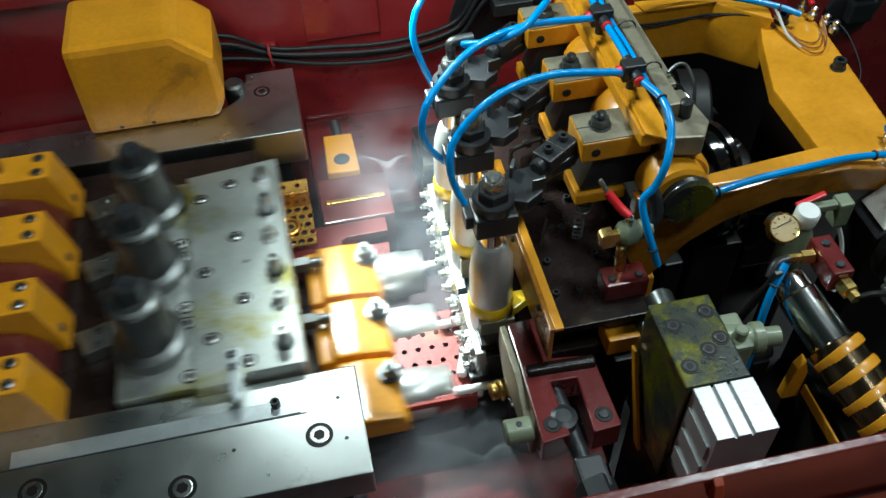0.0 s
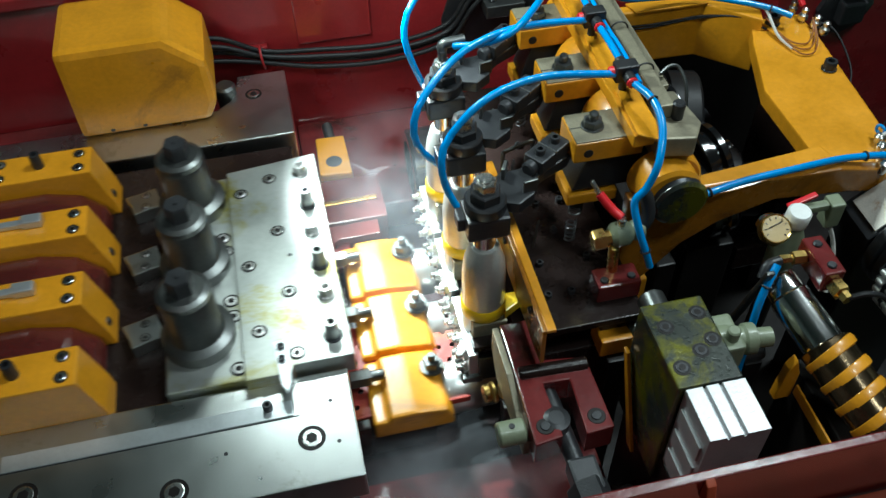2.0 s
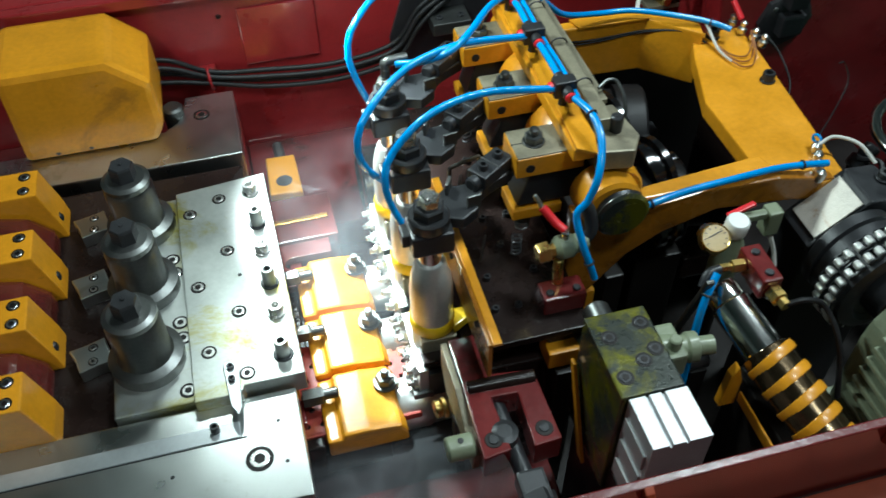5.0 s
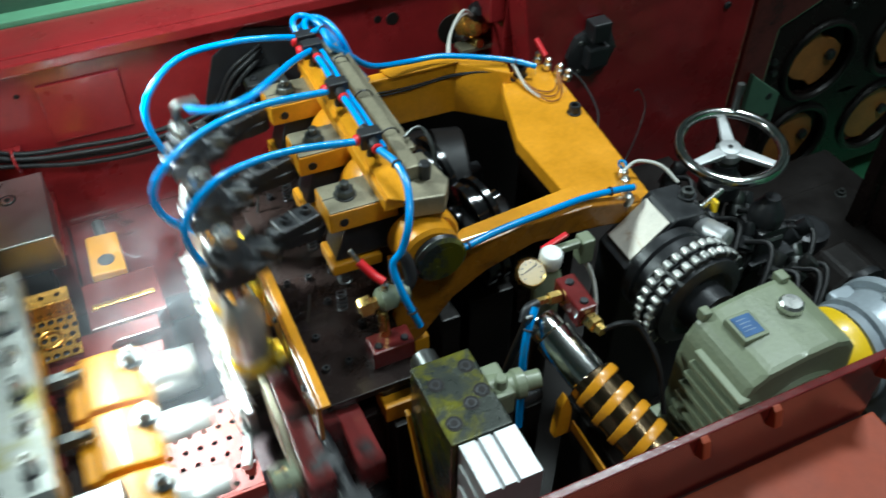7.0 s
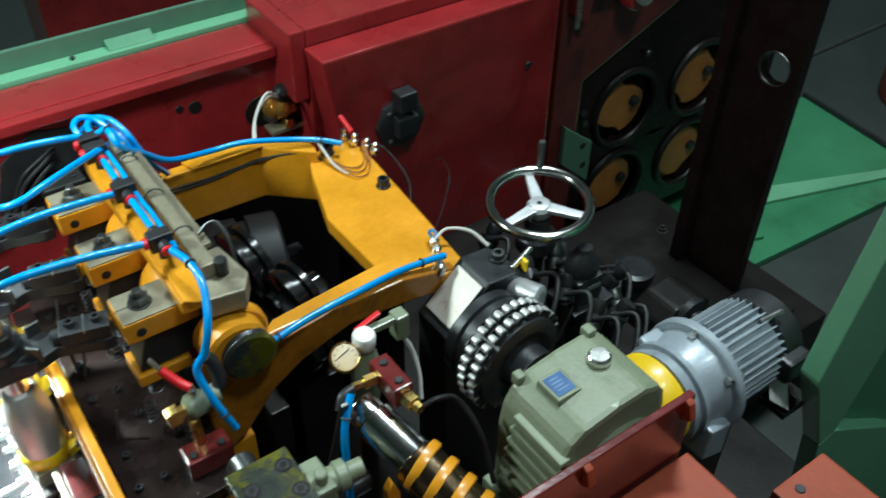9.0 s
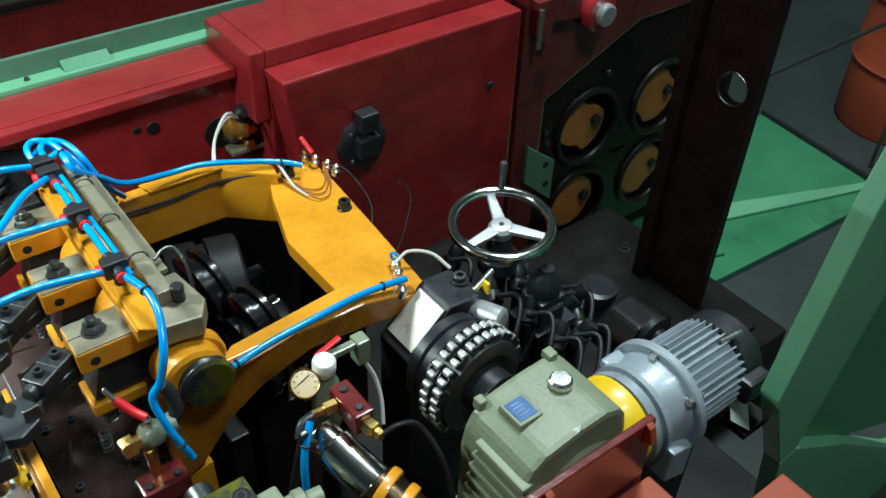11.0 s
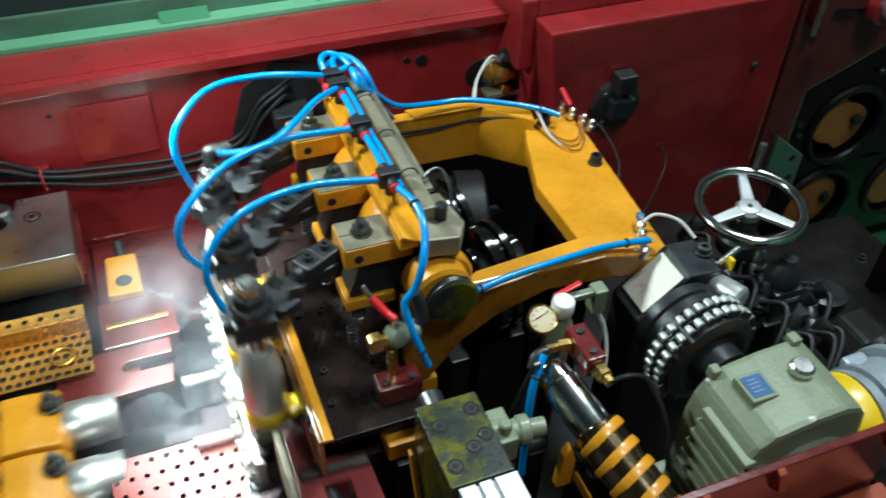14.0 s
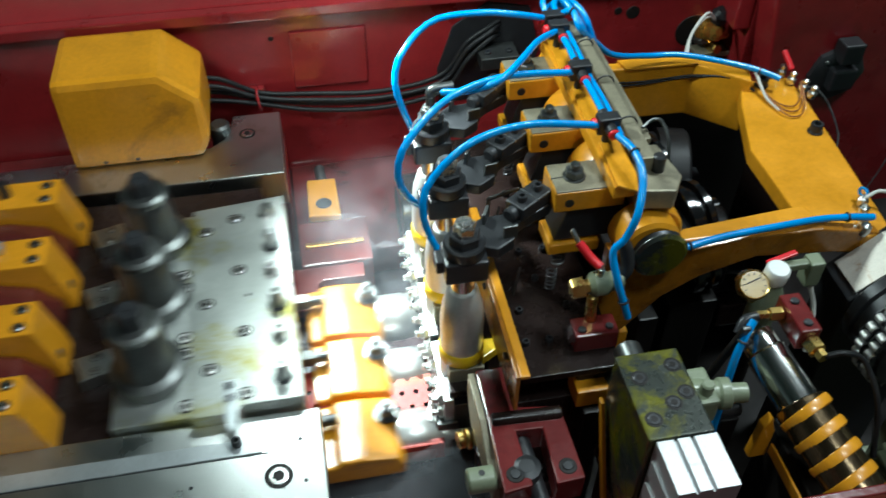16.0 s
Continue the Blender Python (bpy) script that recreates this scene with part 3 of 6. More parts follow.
part("end_cap", rod(B(), (-0.152, 1.590, 0.50), (-0.152, 1.590, 0.582), 0.022, 20), FORGED, far)
part("rail_foot", block(B(), (-0.14, 1.54, 0.44), (-0.03, 1.64, 0.4755), 0.002), RED, far)

hood = thing("guard_hood", "yellow painted sheet metal hood with a sloping shoulder", "guard")
bm = B()
slab(bm, [(-0.450, 0.561), (-0.184, 0.561), (-0.166, 0.60), (-0.168, 0.705), (-0.240, 0.767), (-0.446, 0.767)], 1.506, 1.695, "y", 0.016)
part("shell", bm, YELLOW, hood)
for x in (-0.385, -0.320):
    part("screw", rod(B(), (x, 1.506, 0.573), (x, 1.516, 0.573), 0.005, 10), DARK, hood)


# ---- slide with the punches ----
TURN_TIME, STROKE, TOP_AT = 1.59, 0.155, 0.31


def ram_x(t):
    return STROKE * (math.cos(math.tau * (t - TOP_AT) / TURN_TIME) - 1)


ram = thing("press_slide", "steel press slide carrying three yellow punch holders", "press slide")
part("body", block(B(), (-0.95, 0.835, 0.30), (-0.02, 1.405, 0.545), 0.005), BROWN, ram)
part("base_plate", block(B(), (-0.272, 0.826, 0.545), (-0.12, 1.300, 0.578), 0.003), PLATE, ram)
bm = B()
slab(bm, [(-0.148, 0.815), (-0.075, 0.815), (-0.070, 0.828), (0.027, 0.828), (0.020, 1.318), (-0.150, 1.300)], 0.545, 0.590, "z", 0.002)
top = part("die_plate", bm, PLATE, ram, "oily machined steel plate with sunk screws")
for x, y in ((-0.071, 1.265), (-0.127, 1.236), (-0.068, 1.126), (-0.125, 1.052), (-0.062, 0.980), (-0.118, 0.907), (-0.062, 0.850)):
    counterbore(top, (x, y, 0.590), 0.0125)
for x, y in ((-0.169, 1.258), (-0.167, 1.141), (-0.163, 1.108), (-0.161, 0.992), (-0.159, 0.958), (-0.157, 0.850)):
    counterbore(ram, (x, y, 0.578), 0.0135)
part("oil_hole", rod(B(), (-0.052, 1.063, 0.585), (-0.052, 1.063, 0.5908), 0.004, 10), DARK, top)
for k, (x, y) in enumerate(((-0.011, 1.270), (-0.007, 1.180), (-0.007, 1.112), (-0.003, 1.030), (-0.001, 0.962), (-0.001, 0.872))):
    part("washer", rod(B(), (x, y, 0.589), (x, y, 0.5925), 0.0165, 20), BRIGHT if k % 2 == 0 else DARK, top)
    socket_screw(top, (x, y, 0.592), 0.0130 if k % 2 == 0 else 0.0115, 0.018 if k % 2 == 0 else 0.036, material=BRIGHT if k % 2 == 0 else STEEL)
bm = B()
slab(bm, [(-0.098, 0.875), (-0.073, 0.875), (-0.076, 0.790), (-0.084, 0.776), (-0.092, 0.790)], 0.590, 0.598, "z", 0.001)
finger = part("pointer", bm, SCALE, ram, "pointer over the scale strip")
for y in (0.862, 0.838):
    socket_screw(finger, (-0.086, y, 0.598), 0.006, 0.006)
# posts with hex heads
for y in (1.238, 1.085, 0.925):
    bm = B()
    lathe(bm, (-0.215, y, 0.578), (0, 0, 1), [(0.060, 0), (0.060, 0.022), (0.046, 0.028), (0.043, 0.040), (0.043, 0.105), (0.038, 0.112)], 32)
    post = part("post", bm, FORGED, ram, "turned grey steel post")
    part("collar", lathe(B(), (-0.215, y, 0.690), (0, 0, 1), [(0.040, 0), (0.042, 0.004), (0.042, 0.012), (0.034, 0.016)], 28), FORGED, post)
    bm = B()
    hexa(bm, (-0.215, y, 0.704), (-0.215, y, 0.736), 0.022, 0.3)
    rod(bm, (-0.215, y, 0.735), (-0.215, y, 0.739), 0.0035, 8)
    part("hex_head", bm, DARK, post)
    bm = B()
    star = [(-0.308 + 0.027 * (1 + (0.55 if i % 2 else 0)) * math.cos(math.tau * i / 8 + 0.3), y + 0.042 + 0.025 * (1 + (0.5 if i % 2 else 0)) * math.sin(math.tau * i / 8 + 0.3)) for i in range(8)]
    slab(bm, star, 0.545, 0.572, "z", 0.002)
    lug = part("locating_lug", bm, STEEL, ram)
    for dy in (0.028, 0.057):
        counterbore(lug, (-0.306, y + dy, 0.572), 0.008)
    part("ball_knob", lathe(B(), (-0.372, y + 0.07, 0.565), (0, 0, 1), [(0.004, 0), (0.011, 0.006), (0.013, 0.014), (0.010, 0.022), (0.002, 0.026)], 14), DARK, ram)
# yellow clamps and red castings between them
for k, y in enumerate((1.323, 1.164, 1.009, 0.856)):
    bm = B()
    slab(bm, [(-0.62, 0.545), (-0.358, 0.545), (-0.362, 0.575), (-0.383, 0.660), (-0.62, 0.660)], y - 0.036, y + 0.036, "y", 0.003)
    clamp = part("clamp_block", bm, YELLOW, ram, "yellow painted clamp block")
    for dx in (-0.405, -0.545):
        for dy in (-0.019, 0.019):
            counterbore(clamp, (dx, y + dy, 0.660), 0.0105)
    if k in (1, 2):
        bm = B()
        block(bm, (-0.60, y + 0.002, 0.661), (-0.47, y + 0.016, 0.670), 0.002)
        block(bm, (-0.49, y - 0.002, 0.660), (-0.455, y + 0.020, 0.676), 0.003)
        part("key", bm, ALU, clamp)
    else:
        socket_screw(clamp, (-0.475, y, 0.660), 0.010, 0.030)
for y in (1.243, 1.087, 0.932):
    bm = B()
    slab(bm, [(-0.95, 0.545), (-0.37, 0.545), (-0.375, 0.575), (-0.41, 0.615), (-0.47, 0.632), (-0.95, 0.632)], y - 0.040, y + 0.040, "y", 0.012)
    part("casting", bm, WETCAST, ram, "oily dark red casting")
# punch holders
PUNCH_Y = (1.145, 1.003, 0.860)
part("tool_holder", block(B(), (-0.06, 0.80, 0.30), (0.035, 1.30, 0.40), 0.004), BROWN, ram)
for y in PUNCH_Y:
    bm = B()
    slab(bm, [(0.040, 0.372), (0.182, 0.372), (0.182, 0.40), (0.170, 0.422), (0.115, 0.430), (0.070, 0.430), (0.066, 0.418), (0.040, 0.418)], y - 0.066, y + 0.066, "y", 0.006)
    holder = part("punch_holder", bm, YELLOW, ram, "yellow painted punch holder")
    part("holder_base", block(B(), (0.030, y - 0.060, 0.31), (0.150, y + 0.060, 0.371), 0.003), PIT, holder)
    hex_nut(holder, (0.160, y + 0.024, 0.428), 0.0165, 0.022, material=FORGED, stud=0.45)
    rod_bm = B()
    lathe(rod_bm, (0.175, y + 0.006, 0.375), (1, 0, 0), [(0.046, 0), (0.048, 0.004), (0.048, 0.055), (0.045, 0.060), (0.045, 0.090), (0.042, 0.094)], 32)
    part("punch_sleeve", rod_bm, SLEEVE, ram, "polished punch sleeve")
    bm = B()
    hexa(bm, (0.012, y + 0.02, 0.44), (0.050, y + 0.02, 0.44), 0.017, 0.2)
    rod(bm, (0.048, y + 0.02, 0.44), (0.075, y + 0.02, 0.44), 0.010, 14)
    part("adjusting_screw", bm, FORGED, ram)
    part("lock_block", slab(B(), [(-0.045, 0.40), (0.008, 0.40), (0.008, 0.446), (-0.045, 0.446)], y + 0.045, y + 0.105, "y", 0.003), YELLOW, ram)
    bm = B()
    hexa(bm, (-0.022, y + 0.075, 0.446), (-0.022, y + 0.075, 0.474), 0.020, 0.1)
    part("lock_screw", bm, FORGED, ram)
    part("spacer", block(B(), (-0.04, y - 0.02, 0.40), (0.012, y + 0.03, 0.425), 0.003), MAROON, ram)
    socket_screw(ram, (-0.012, y + 0.004, 0.425), 0.007, 0.012)


# ---- bed fittings ----
lug = thing("lifting_lug", "yellow painted lug with a bored hole and a pin", "lug")
part("plate", slab(B(), [(0.014, 1.424), (0.085, 1.418), (0.083, 1.545), (0.018, 1.548)], 0.395, 0.430, "z", 0.005), YELLOW, lug)
part("bore", rod(B(), (0.050, 1.462, 0.425), (0.050, 1.462, 0.4308), 0.019, 20), DARK, lug)
part("pin", rod(B(), (0.053, 1.540, 0.412), (0.050, 1.600, 0.420), 0.012, 14), FORGED, lug)
part("foot", block(B(), (0.02, 1.43, 0.329), (0.085, 1.499, 0.396), 0.003), MAROON, lug)


def perforated(nx, ny, x0, x1, y0, y1, z, r, m):
    """A sheet with real round holes."""
    bm = B()
    dx, dy, n = (x1 - x0) / nx, (y1 - y0) / ny, 12
    for i in range(nx):
        for j in range(ny):
            cx, cy = x0 + dx * (i + 0.5 + (0.22 if j % 2 else -0.22)), y0 + dy * (j + 0.5)
            cell = [(x0 + dx * i, y0 + dy * j), (x0 + dx * (i + 1), y0 + dy * (j + 1))]
            outer = []
            for k in range(n):
                a = math.tau * (k + 0.5) / n
                c, s = math.cos(a), math.sin(a)
                xm, ym = (cell[0][0] + cell[1][0]) / 2, (cell[0][1] + cell[1][1]) / 2
                f = 1 / max(abs(c), abs(s))
                outer.append((xm + c * f * dx / 2, ym + s * f * dy / 2))
            for zz, flip in ((z, False), (z - 0.003, True)):
                o = [bm.verts.new((*p, zz)) for p in outer]
                q = [bm.verts.new((cx + r * math.cos(math.tau * (k + 0.5) / n), cy + r * math.sin(math.tau * (k + 0.5) / n), zz)) for k in range(n)]
                for k in range(n):
                    bm.faces.new((o[k], o[(k + 1) % n], q[(k + 1) % n], q[k]))
                if zz == z:
                    up = q
                else:
                    for k in range(n):
                        bm.faces.new((up[k], up[(k + 1) % n], q[(k + 1) % n], q[k]))
    bmesh.ops.remove_doubles(bm, verts=bm.verts, dist=1e-5)
    bmesh.ops.transform(bm, matrix=m, verts=bm.verts)
    return bm


strainer = thing("strainer_tray", "oily brass-coloured perforated sheet tray", "tray")
part("sheet", perforated(22, 5, -0.42, -0.032, 1.20, 1.315, 0.0, 0.0065, Matrix.Translation((0, 0.03, 0.425))), BRASSY, strainer)
part("flange", perforated(13, 1, -0.42, -0.032, 0.0, 0.028, 0.0, 0.0055, Matrix.Translation((0, 1.352, 0.462)) @ pose(0, 0, 0, 8, 0, 0)), BRASSY, strainer)
part("lip", block(B(), (-0.42, 1.345, 0.424), (-0.032, 1.3515, 0.462), 0.001), BRASSY, strainer)
part("cup", torus(B(), (-0.085, 1.285, 0.427), (0, 0, 1), 0.022, 0.004, 24, 8), BRASSY, strainer)
part("support", block(B(), (-0.40, 1.24, 0.25), (-0.05, 1.34, 0.42), 0.003), DARK, strainer)

slide_box = thing("transfer_bracket", "oily dark red box bracket with a slotted tongue", "bracket")
part("body", block(B(), (-0.012, 1.285, 0.25), (0.138, 1.418, 0.418), 0.004), WETRED, slide_box)
part("rib", block(B(), (0.0, 1.335, 0.417), (0.125, 1.347, 0.424), 0.002), BRASSY, slide_box)
for x in (0.0, 0.115):
    part("rivet", rod(B(), (x, 1.284, 0.385), (x, 1.280, 0.385), 0.005, 10), DARK, slide_box)
bm = B()
slab(bm, [(-0.105, 1.16), (0.108, 1.165), (0.112, 1.212), (0.03, 1.214), (0.018, 1.222), (0.018, 1.236), (0.03, 1.244), (0.115, 1.244), (0.116, 1.284), (-0.105, 1.284)], 0.395, 0.412, "z", 0.002)
part("tongue", bm, WETRED, slide_box)
part("tongue_foot", block(B(), (-0.09, 1.20, 0.25), (0.05, 1.27, 0.396), 0.003), MAROON, slide_box)

chute = thing("perforated_chute", "glossy red perforated sheet chute", "chute")
part("sheet", perforated(9, 6, -0.030, 0.205, 0.828, 1.018, 0.0, 0.0052, Matrix.Translation((0, 0, 0.405))), PERF, chute)
part("front_lip", block(B(), (-0.03, 0.821, 0.36), (0.205, 0.827, 0.405), 0.002), PERF, chute)
part("support", block(B(), (-0.02, 0.85, 0.25), (0.19, 1.0, 0.385), 0.003), BED, chute)


# ---- transfer towers, moving across the dies ----
PITCH = 0.155
TOWER_X, TOWER_Y = 0.250, (1.215, 1.066, 0.917)


def ease(a, b, t):
    u = min(1, max(0, (t - a) / (b - a)))
    return u * u * (3 - 2 * u)


def share(t):
    """0: at the front stations, 1: one pitch back."""
    p = t % TURN_TIME
    return ease(0.53, 0.76, p) - ease(1.08, 1.34, p)


carriage = thing("transfer_carriage", "transfer carriage with three steel finger towers", "transfer unit")
part("beam", block(B(), (0.225, 0.845, 0.40), (0.285, 1.30, 0.478), 0.003), DARK, carriage)
part("front_box", block(B(), (0.218, 0.855, 0.405), (0.264, 0.895, 0.50), 0.003), BROWN, carriage)
for k, y in enumerate(TOWER_Y):
    bm = B()
    lathe(bm, (TOWER_X, y, 0.478), (0, 0, 1), [(0.036, 0), (0.037, 0.006), (0.037, 0.150), (0.034, 0.180), (0.026, 0.212), (0.023, 0.216)], 36)
    tower = part("tower", bm, TOWER, carriage, "polished steel finger tower")
    part("ring", lathe(B(), (TOWER_X, y, 0.530), (0, 0, 1), [(0.0375, 0), (0.0395, 0.003), (0.0395, 0.026), (0.0375, 0.029)], 36), LEMON, tower, "yellow band")
    part("flag", slab(B(), [(TOWER_X + 0.030, y - 0.036), (TOWER_X + 0.072, y - 0.012), (TOWER_X + 0.070, y + 0.004), (TOWER_X + 0.034, y + 0.004)], 0.532, 0.552, "z", 0.002), LEMON, tower)
    part("shoe", block(B(), (TOWER_X - 0.028, y - 0.040, 0.4785), (TOWER_X + 0.034, y + 0.034, 0.531), 0.003), WORN, tower)
    part("neck", rod(B(), (TOWER_X, y, 0.690), (TOWER_X, y, 0.745), 0.019, 24), CHROME, tower)
    bm = B()
    block(bm, (TOWER_X - 0.034, y - 0.030, 0.735), (TOWER_X + 0.034, y + 0.030, 0.777), 0.005)
    block(bm, (TOWER_X - 0.046, y - 0.012, 0.745), (TOWER_X - 0.030, y + 0.018, 0.770), 0.003)
    part("clamp", bm, DARK, tower)
    bm = B()
    lathe(bm, (TOWER_X, y, 0.777), (0, 0, 1), [(0.031, 0), (0.033, 0.003), (0.033, 0.020), (0.030, 0.023)], 30)
    hexa(bm, (TOWER_X, y, 0.800), (TOWER_X, y, 0.818), 0.026, 0.25)
    part("head", bm, DARK, tower)
    bm = B()
    hexa(bm, (TOWER_X, y, 0.818), (TOWER_X, y, 0.836), 0.0185, 0.1)
    rod(bm, (TOWER_X, y, 0.836), (TOWER_X, y, 0.842), 0.012, 16)
    part("nut", bm, BRIGHT, tower)
    for dy in (-0.052, -0.018, 0.018, 0.052):
        for dz in (0.437, 0.475):
            bm = B()
            hexa(bm, (0.200, y + dy, dz), (0.222, y + dy, dz), 0.0125, 0.2 + dy * 9)
            rod(bm, (0.188, y + dy, dz), (0.201, y + dy, dz), 0.0065, 12)
            rod(bm, (0.221, y + dy, dz), (0.226, y + dy, dz), 0.015, 16)
            part("finger_nut", bm, BRIGHT, tower)
    part("finger_plate", block(B(), (0.208, y - 0.068, 0.425), (0.2255, y + 0.068, 0.487), 0.002), STEEL, tower)
    part("finger", block(B(), (0.196, y - 0.075, 0.402), (0.232, y - 0.045, 0.430), 0.002), FORGED, tower)
# elbow on the far head
bm = B()
rod(bm, (TOWER_X, TOWER_Y[0], 0.842), (TOWER_X, TOWER_Y[0], 0.862), 0.008, 12)
tube(bm, [(TOWER_X, TOWER_Y[0], 0.860), (TOWER_X + 0.004, TOWER_Y[0] + 0.004, 0.870), (TOWER_X + 0.04, TOWER_Y[0] + 0.006, 0.872)], 0.009, 10, 4)
part("elbow", bm, FORGED, carriage)
# fork that pulls the carriage
bm = B()
slab(bm, [(0.257, 0.840), (0.318, 0.840), (0.310, 0.757), (0.375, 0.748), (0.378, 0.617), (0.333, 0.614), (0.337, 0.712), (0.295, 0.714), (0.298, 0.618), (0.253, 0.612), (0.256, 0.750)], 0.520, 0.575, "z", 0.003)
fork = part("fork", bm, MAROON, carriage, "oily dark red pull fork")
part("fork_web", block(B(), (0.258, 0.80, 0.40), (0.289, 0.857, 0.5195), 0.004), MAROON, fork)
part("fork_face", slab(B(), [(0.640, 0.500), (0.800, 0.480), (0.838, 0.520), (0.838, 0.572), (0.745, 0.573), (0.690, 0.545), (0.640, 0.540)], 0.244, 0.2555, "x", 0.002), WORN, fork)
part("cross_pin", rod(B(), (0.262, 0.740, 0.574), (0.374, 0.735, 0.574), 0.012, 16), BROWN, fork)
for x in (0.276, 0.357):
    part("bore", rod(B(), (x, 0.640, 0.572), (x, 0.640, 0.5758), 0.0145, 20), PIT, fork)
    part("bore_pin", rod(B(), (x, 0.640, 0.575), (x, 0.640, 0.5775), 0.008, 14), DARK, fork)
pull = part("pull_rod", rod(B(), (0.303, 0.74, 0.545), (0.320, 0.412, 0.535), 0.014, 18), DARK, carriage, "black oxide pull rod")
for a in (0.66, 0.82):
    d = Vector((0.320 - 0.303, 0.412 - 0.74, 0)).normalized()
    p0 = Vector((0.303, 0.74, 0.545)) + d * a * 0.29
    part("coupling", hexa(B(), p0, p0 + d * 0.036, 0.031, 0.2), DARK, pull)
part("eye", lathe(B(), (0.296, 0.650, 0.548), (0, 0, 1), [(0.014, 0), (0.022, 0.004), (0.022, 0.026), (0.012, 0.030)], 20), DARK, pull)
part("clevis", block(B(), (0.292, 0.530, 0.53), (0.336, 0.585, 0.567), 0.005), DARK, pull)
sensor = thing("brass_sensor", "brass and grey limit switch beside the fork", "sensor")
sensor.location = (0.045, 0.060, 0.010)
part("housing", block(B(), (0.203, 0.70, 0.24), (0.222, 0.725, 0.43), 0.005), BROWN, sensor)
for k, (r, h) in enumerate(((0.016, 0.012), (0.019, 0.008), (0.014, 0.012))):
    bm = B()
    lathe(bm, (0.175 + k * 0.014, 0.732, 0.44), (1, 0.1, 0), [(r * 0.9, 0), (r, 0.002), (r, h - 0.002), (r * 0.9, h)], 14)
    part("fitting", bm, BRASS, sensor)
part("stub", rod(B(), (0.212, 0.730, 0.44), (0.22, 0.705, 0.44), 0.008, 10), BRASS, sensor)
part("screw", rod(B(), (0.210, 0.715, 0.429), (0.210, 0.715, 0.4315), 0.006, 12), BLACK, sensor)
collar = part("stop_collar", lathe(B(), (0.206, 0.655, 0.550), (1, 0, 0), [(0.017, 0), (0.020, 0.003), (0.020, 0.040), (0.017, 0.043)], 20), OLIVE, carriage, "grey stop collar")
part("bore", rod(B(), (0.228, 0.655, 0.569), (0.228, 0.655, 0.5708), 0.005, 12), BLACK, collar)

fallen = solid("blank_pin", lathe(B(), (0.184, 0.860, 0.4147), (0.022, 0.066, 0.0), [(0.008, 0), (0.0095, 0.002), (0.0095, 0.024), (0.0085, 0.026), (0.0085, 0.068), (0.007, 0.070)], 16), PIN, "bright steel pin blank lying on the red chute", "pin")

# blanks held by the fingers
blanks = []
for y in TOWER_Y:
    bm = B()
    lathe(bm, (0.0, 0, 0), (1, 0, 0), [(0.007, 0), (0.0085, 0.002), (0.0085, 0.024), (0.0075, 0.026), (0.0075, 0.082), (0.006, 0.084)], 16)
    b = solid("blank_pin", bm, PIN, "bright steel pin blank held by the transfer fingers", "pin", "pin blanks in the fingers")
    b.location = (0.122, y - 0.090, 0.418)
    blanks.append(b)


def blank_x(t):
    """Pushed into the die by the punch, let out again when the carriage is back."""
    p = t % TURN_TIME
    if p > 1.2:
        return 0.0
    push = max(0.0, ram_x(t) + 0.268 - 0.122) if p < 0.31 else 0.146
    return push if p < 0.31 else 0.146 * (1 - ease(0.72, 0.98, p))


# ---- die block, angle bar, cover plate ----
bush = thing("die_bush", "wet black round die bush in the die block", "bush")
bm = B()
lathe(bm, (0.292, 1.43, 0.405), (-1, 0, 0), [(0.085, 0), (0.085, 0.075), (0.080, 0.080), (0.060, 0.080), (0.058, 0.045), (0.01, 0.045)], 40)
part("ring", bm, WETBLACK, bush)
part("foot", block(B(), (0.215, 1.401, 0.3305), (0.290, 1.460, 0.345), 0.002), MAROON, bush)
die = thing("die_block", "dark oily die block behind the transfer towers", "die block")
part("body", block(B(), (0.292, 0.80, 0.14), (0.42, 1.46, 0.52), 0.004), BROWN, die)
bar = thing("angle_bar", "yellow painted steel angle bar", "bar")
# upright and stay in the darkened yellow, which holds their shade
part("upright", block(B(), (0.296, 0.740, 0.592), (0.303, 1.125, 0.675), 0.002), SHADEYELLOW, bar, "oily yellow upright with shade in its colour")
part("stay", block(B(), (0.2965, 1.060, 0.515), (0.320, 1.120, 0.594), 0.002), SHADEYELLOW, bar)
part("top_flange", block(B(), (0.303, 0.740, 0.668), (0.318, 1.125, 0.675), 0.002), YELLOW, bar)
for y in (0.80, 0.95, 1.08):
    part("screw", rod(B(), (0.296, y, 0.655), (0.291, y, 0.655), 0.006, 12), DARK, bar)
deck = thing("cover_plate", "dark oily cover plate with socket screws", "plate")
part("sheet", block(B(), (0.325, 0.790, 0.585), (0.49, 1.42, 0.600), 0.002), BROWN, deck)
part("side", block(B(), (0.42, 0.80, 0.14), (0.485, 0.86, 0.586), 0.003), BROWN, deck)
part("rear_side", block(B(), (0.42, 1.33, 0.14), (0.485, 1.41, 0.586), 0.003), BROWN, deck)
for i, y in enumerate((0.86, 0.93, 1.0, 1.07, 1.16, 1.23, 1.31)):
    for x in (0.352, 0.392, 0.436):
        if (i + int(x * 1000)) % 3:
            socket_screw(deck, (x + 0.006 * ((i * 7) % 3 - 1), y, 0.600), 0.0065, 0.008)
for y in (0.96, 1.12, 1.27):
    part("spring", tube(B(), [(0.413 + 0.008 * math.cos(a * 0.9), y + 0.008 * math.sin(a * 0.9), 0.615 + a * 0.0014) for a in range(36)], 0.0018, 6, 2), DARK, deck)
    part("post", rod(B(), (0.352, y + 0.01, 0.600), (0.366, y + 0.03, 0.645), 0.0022, 8), FORGED, deck)
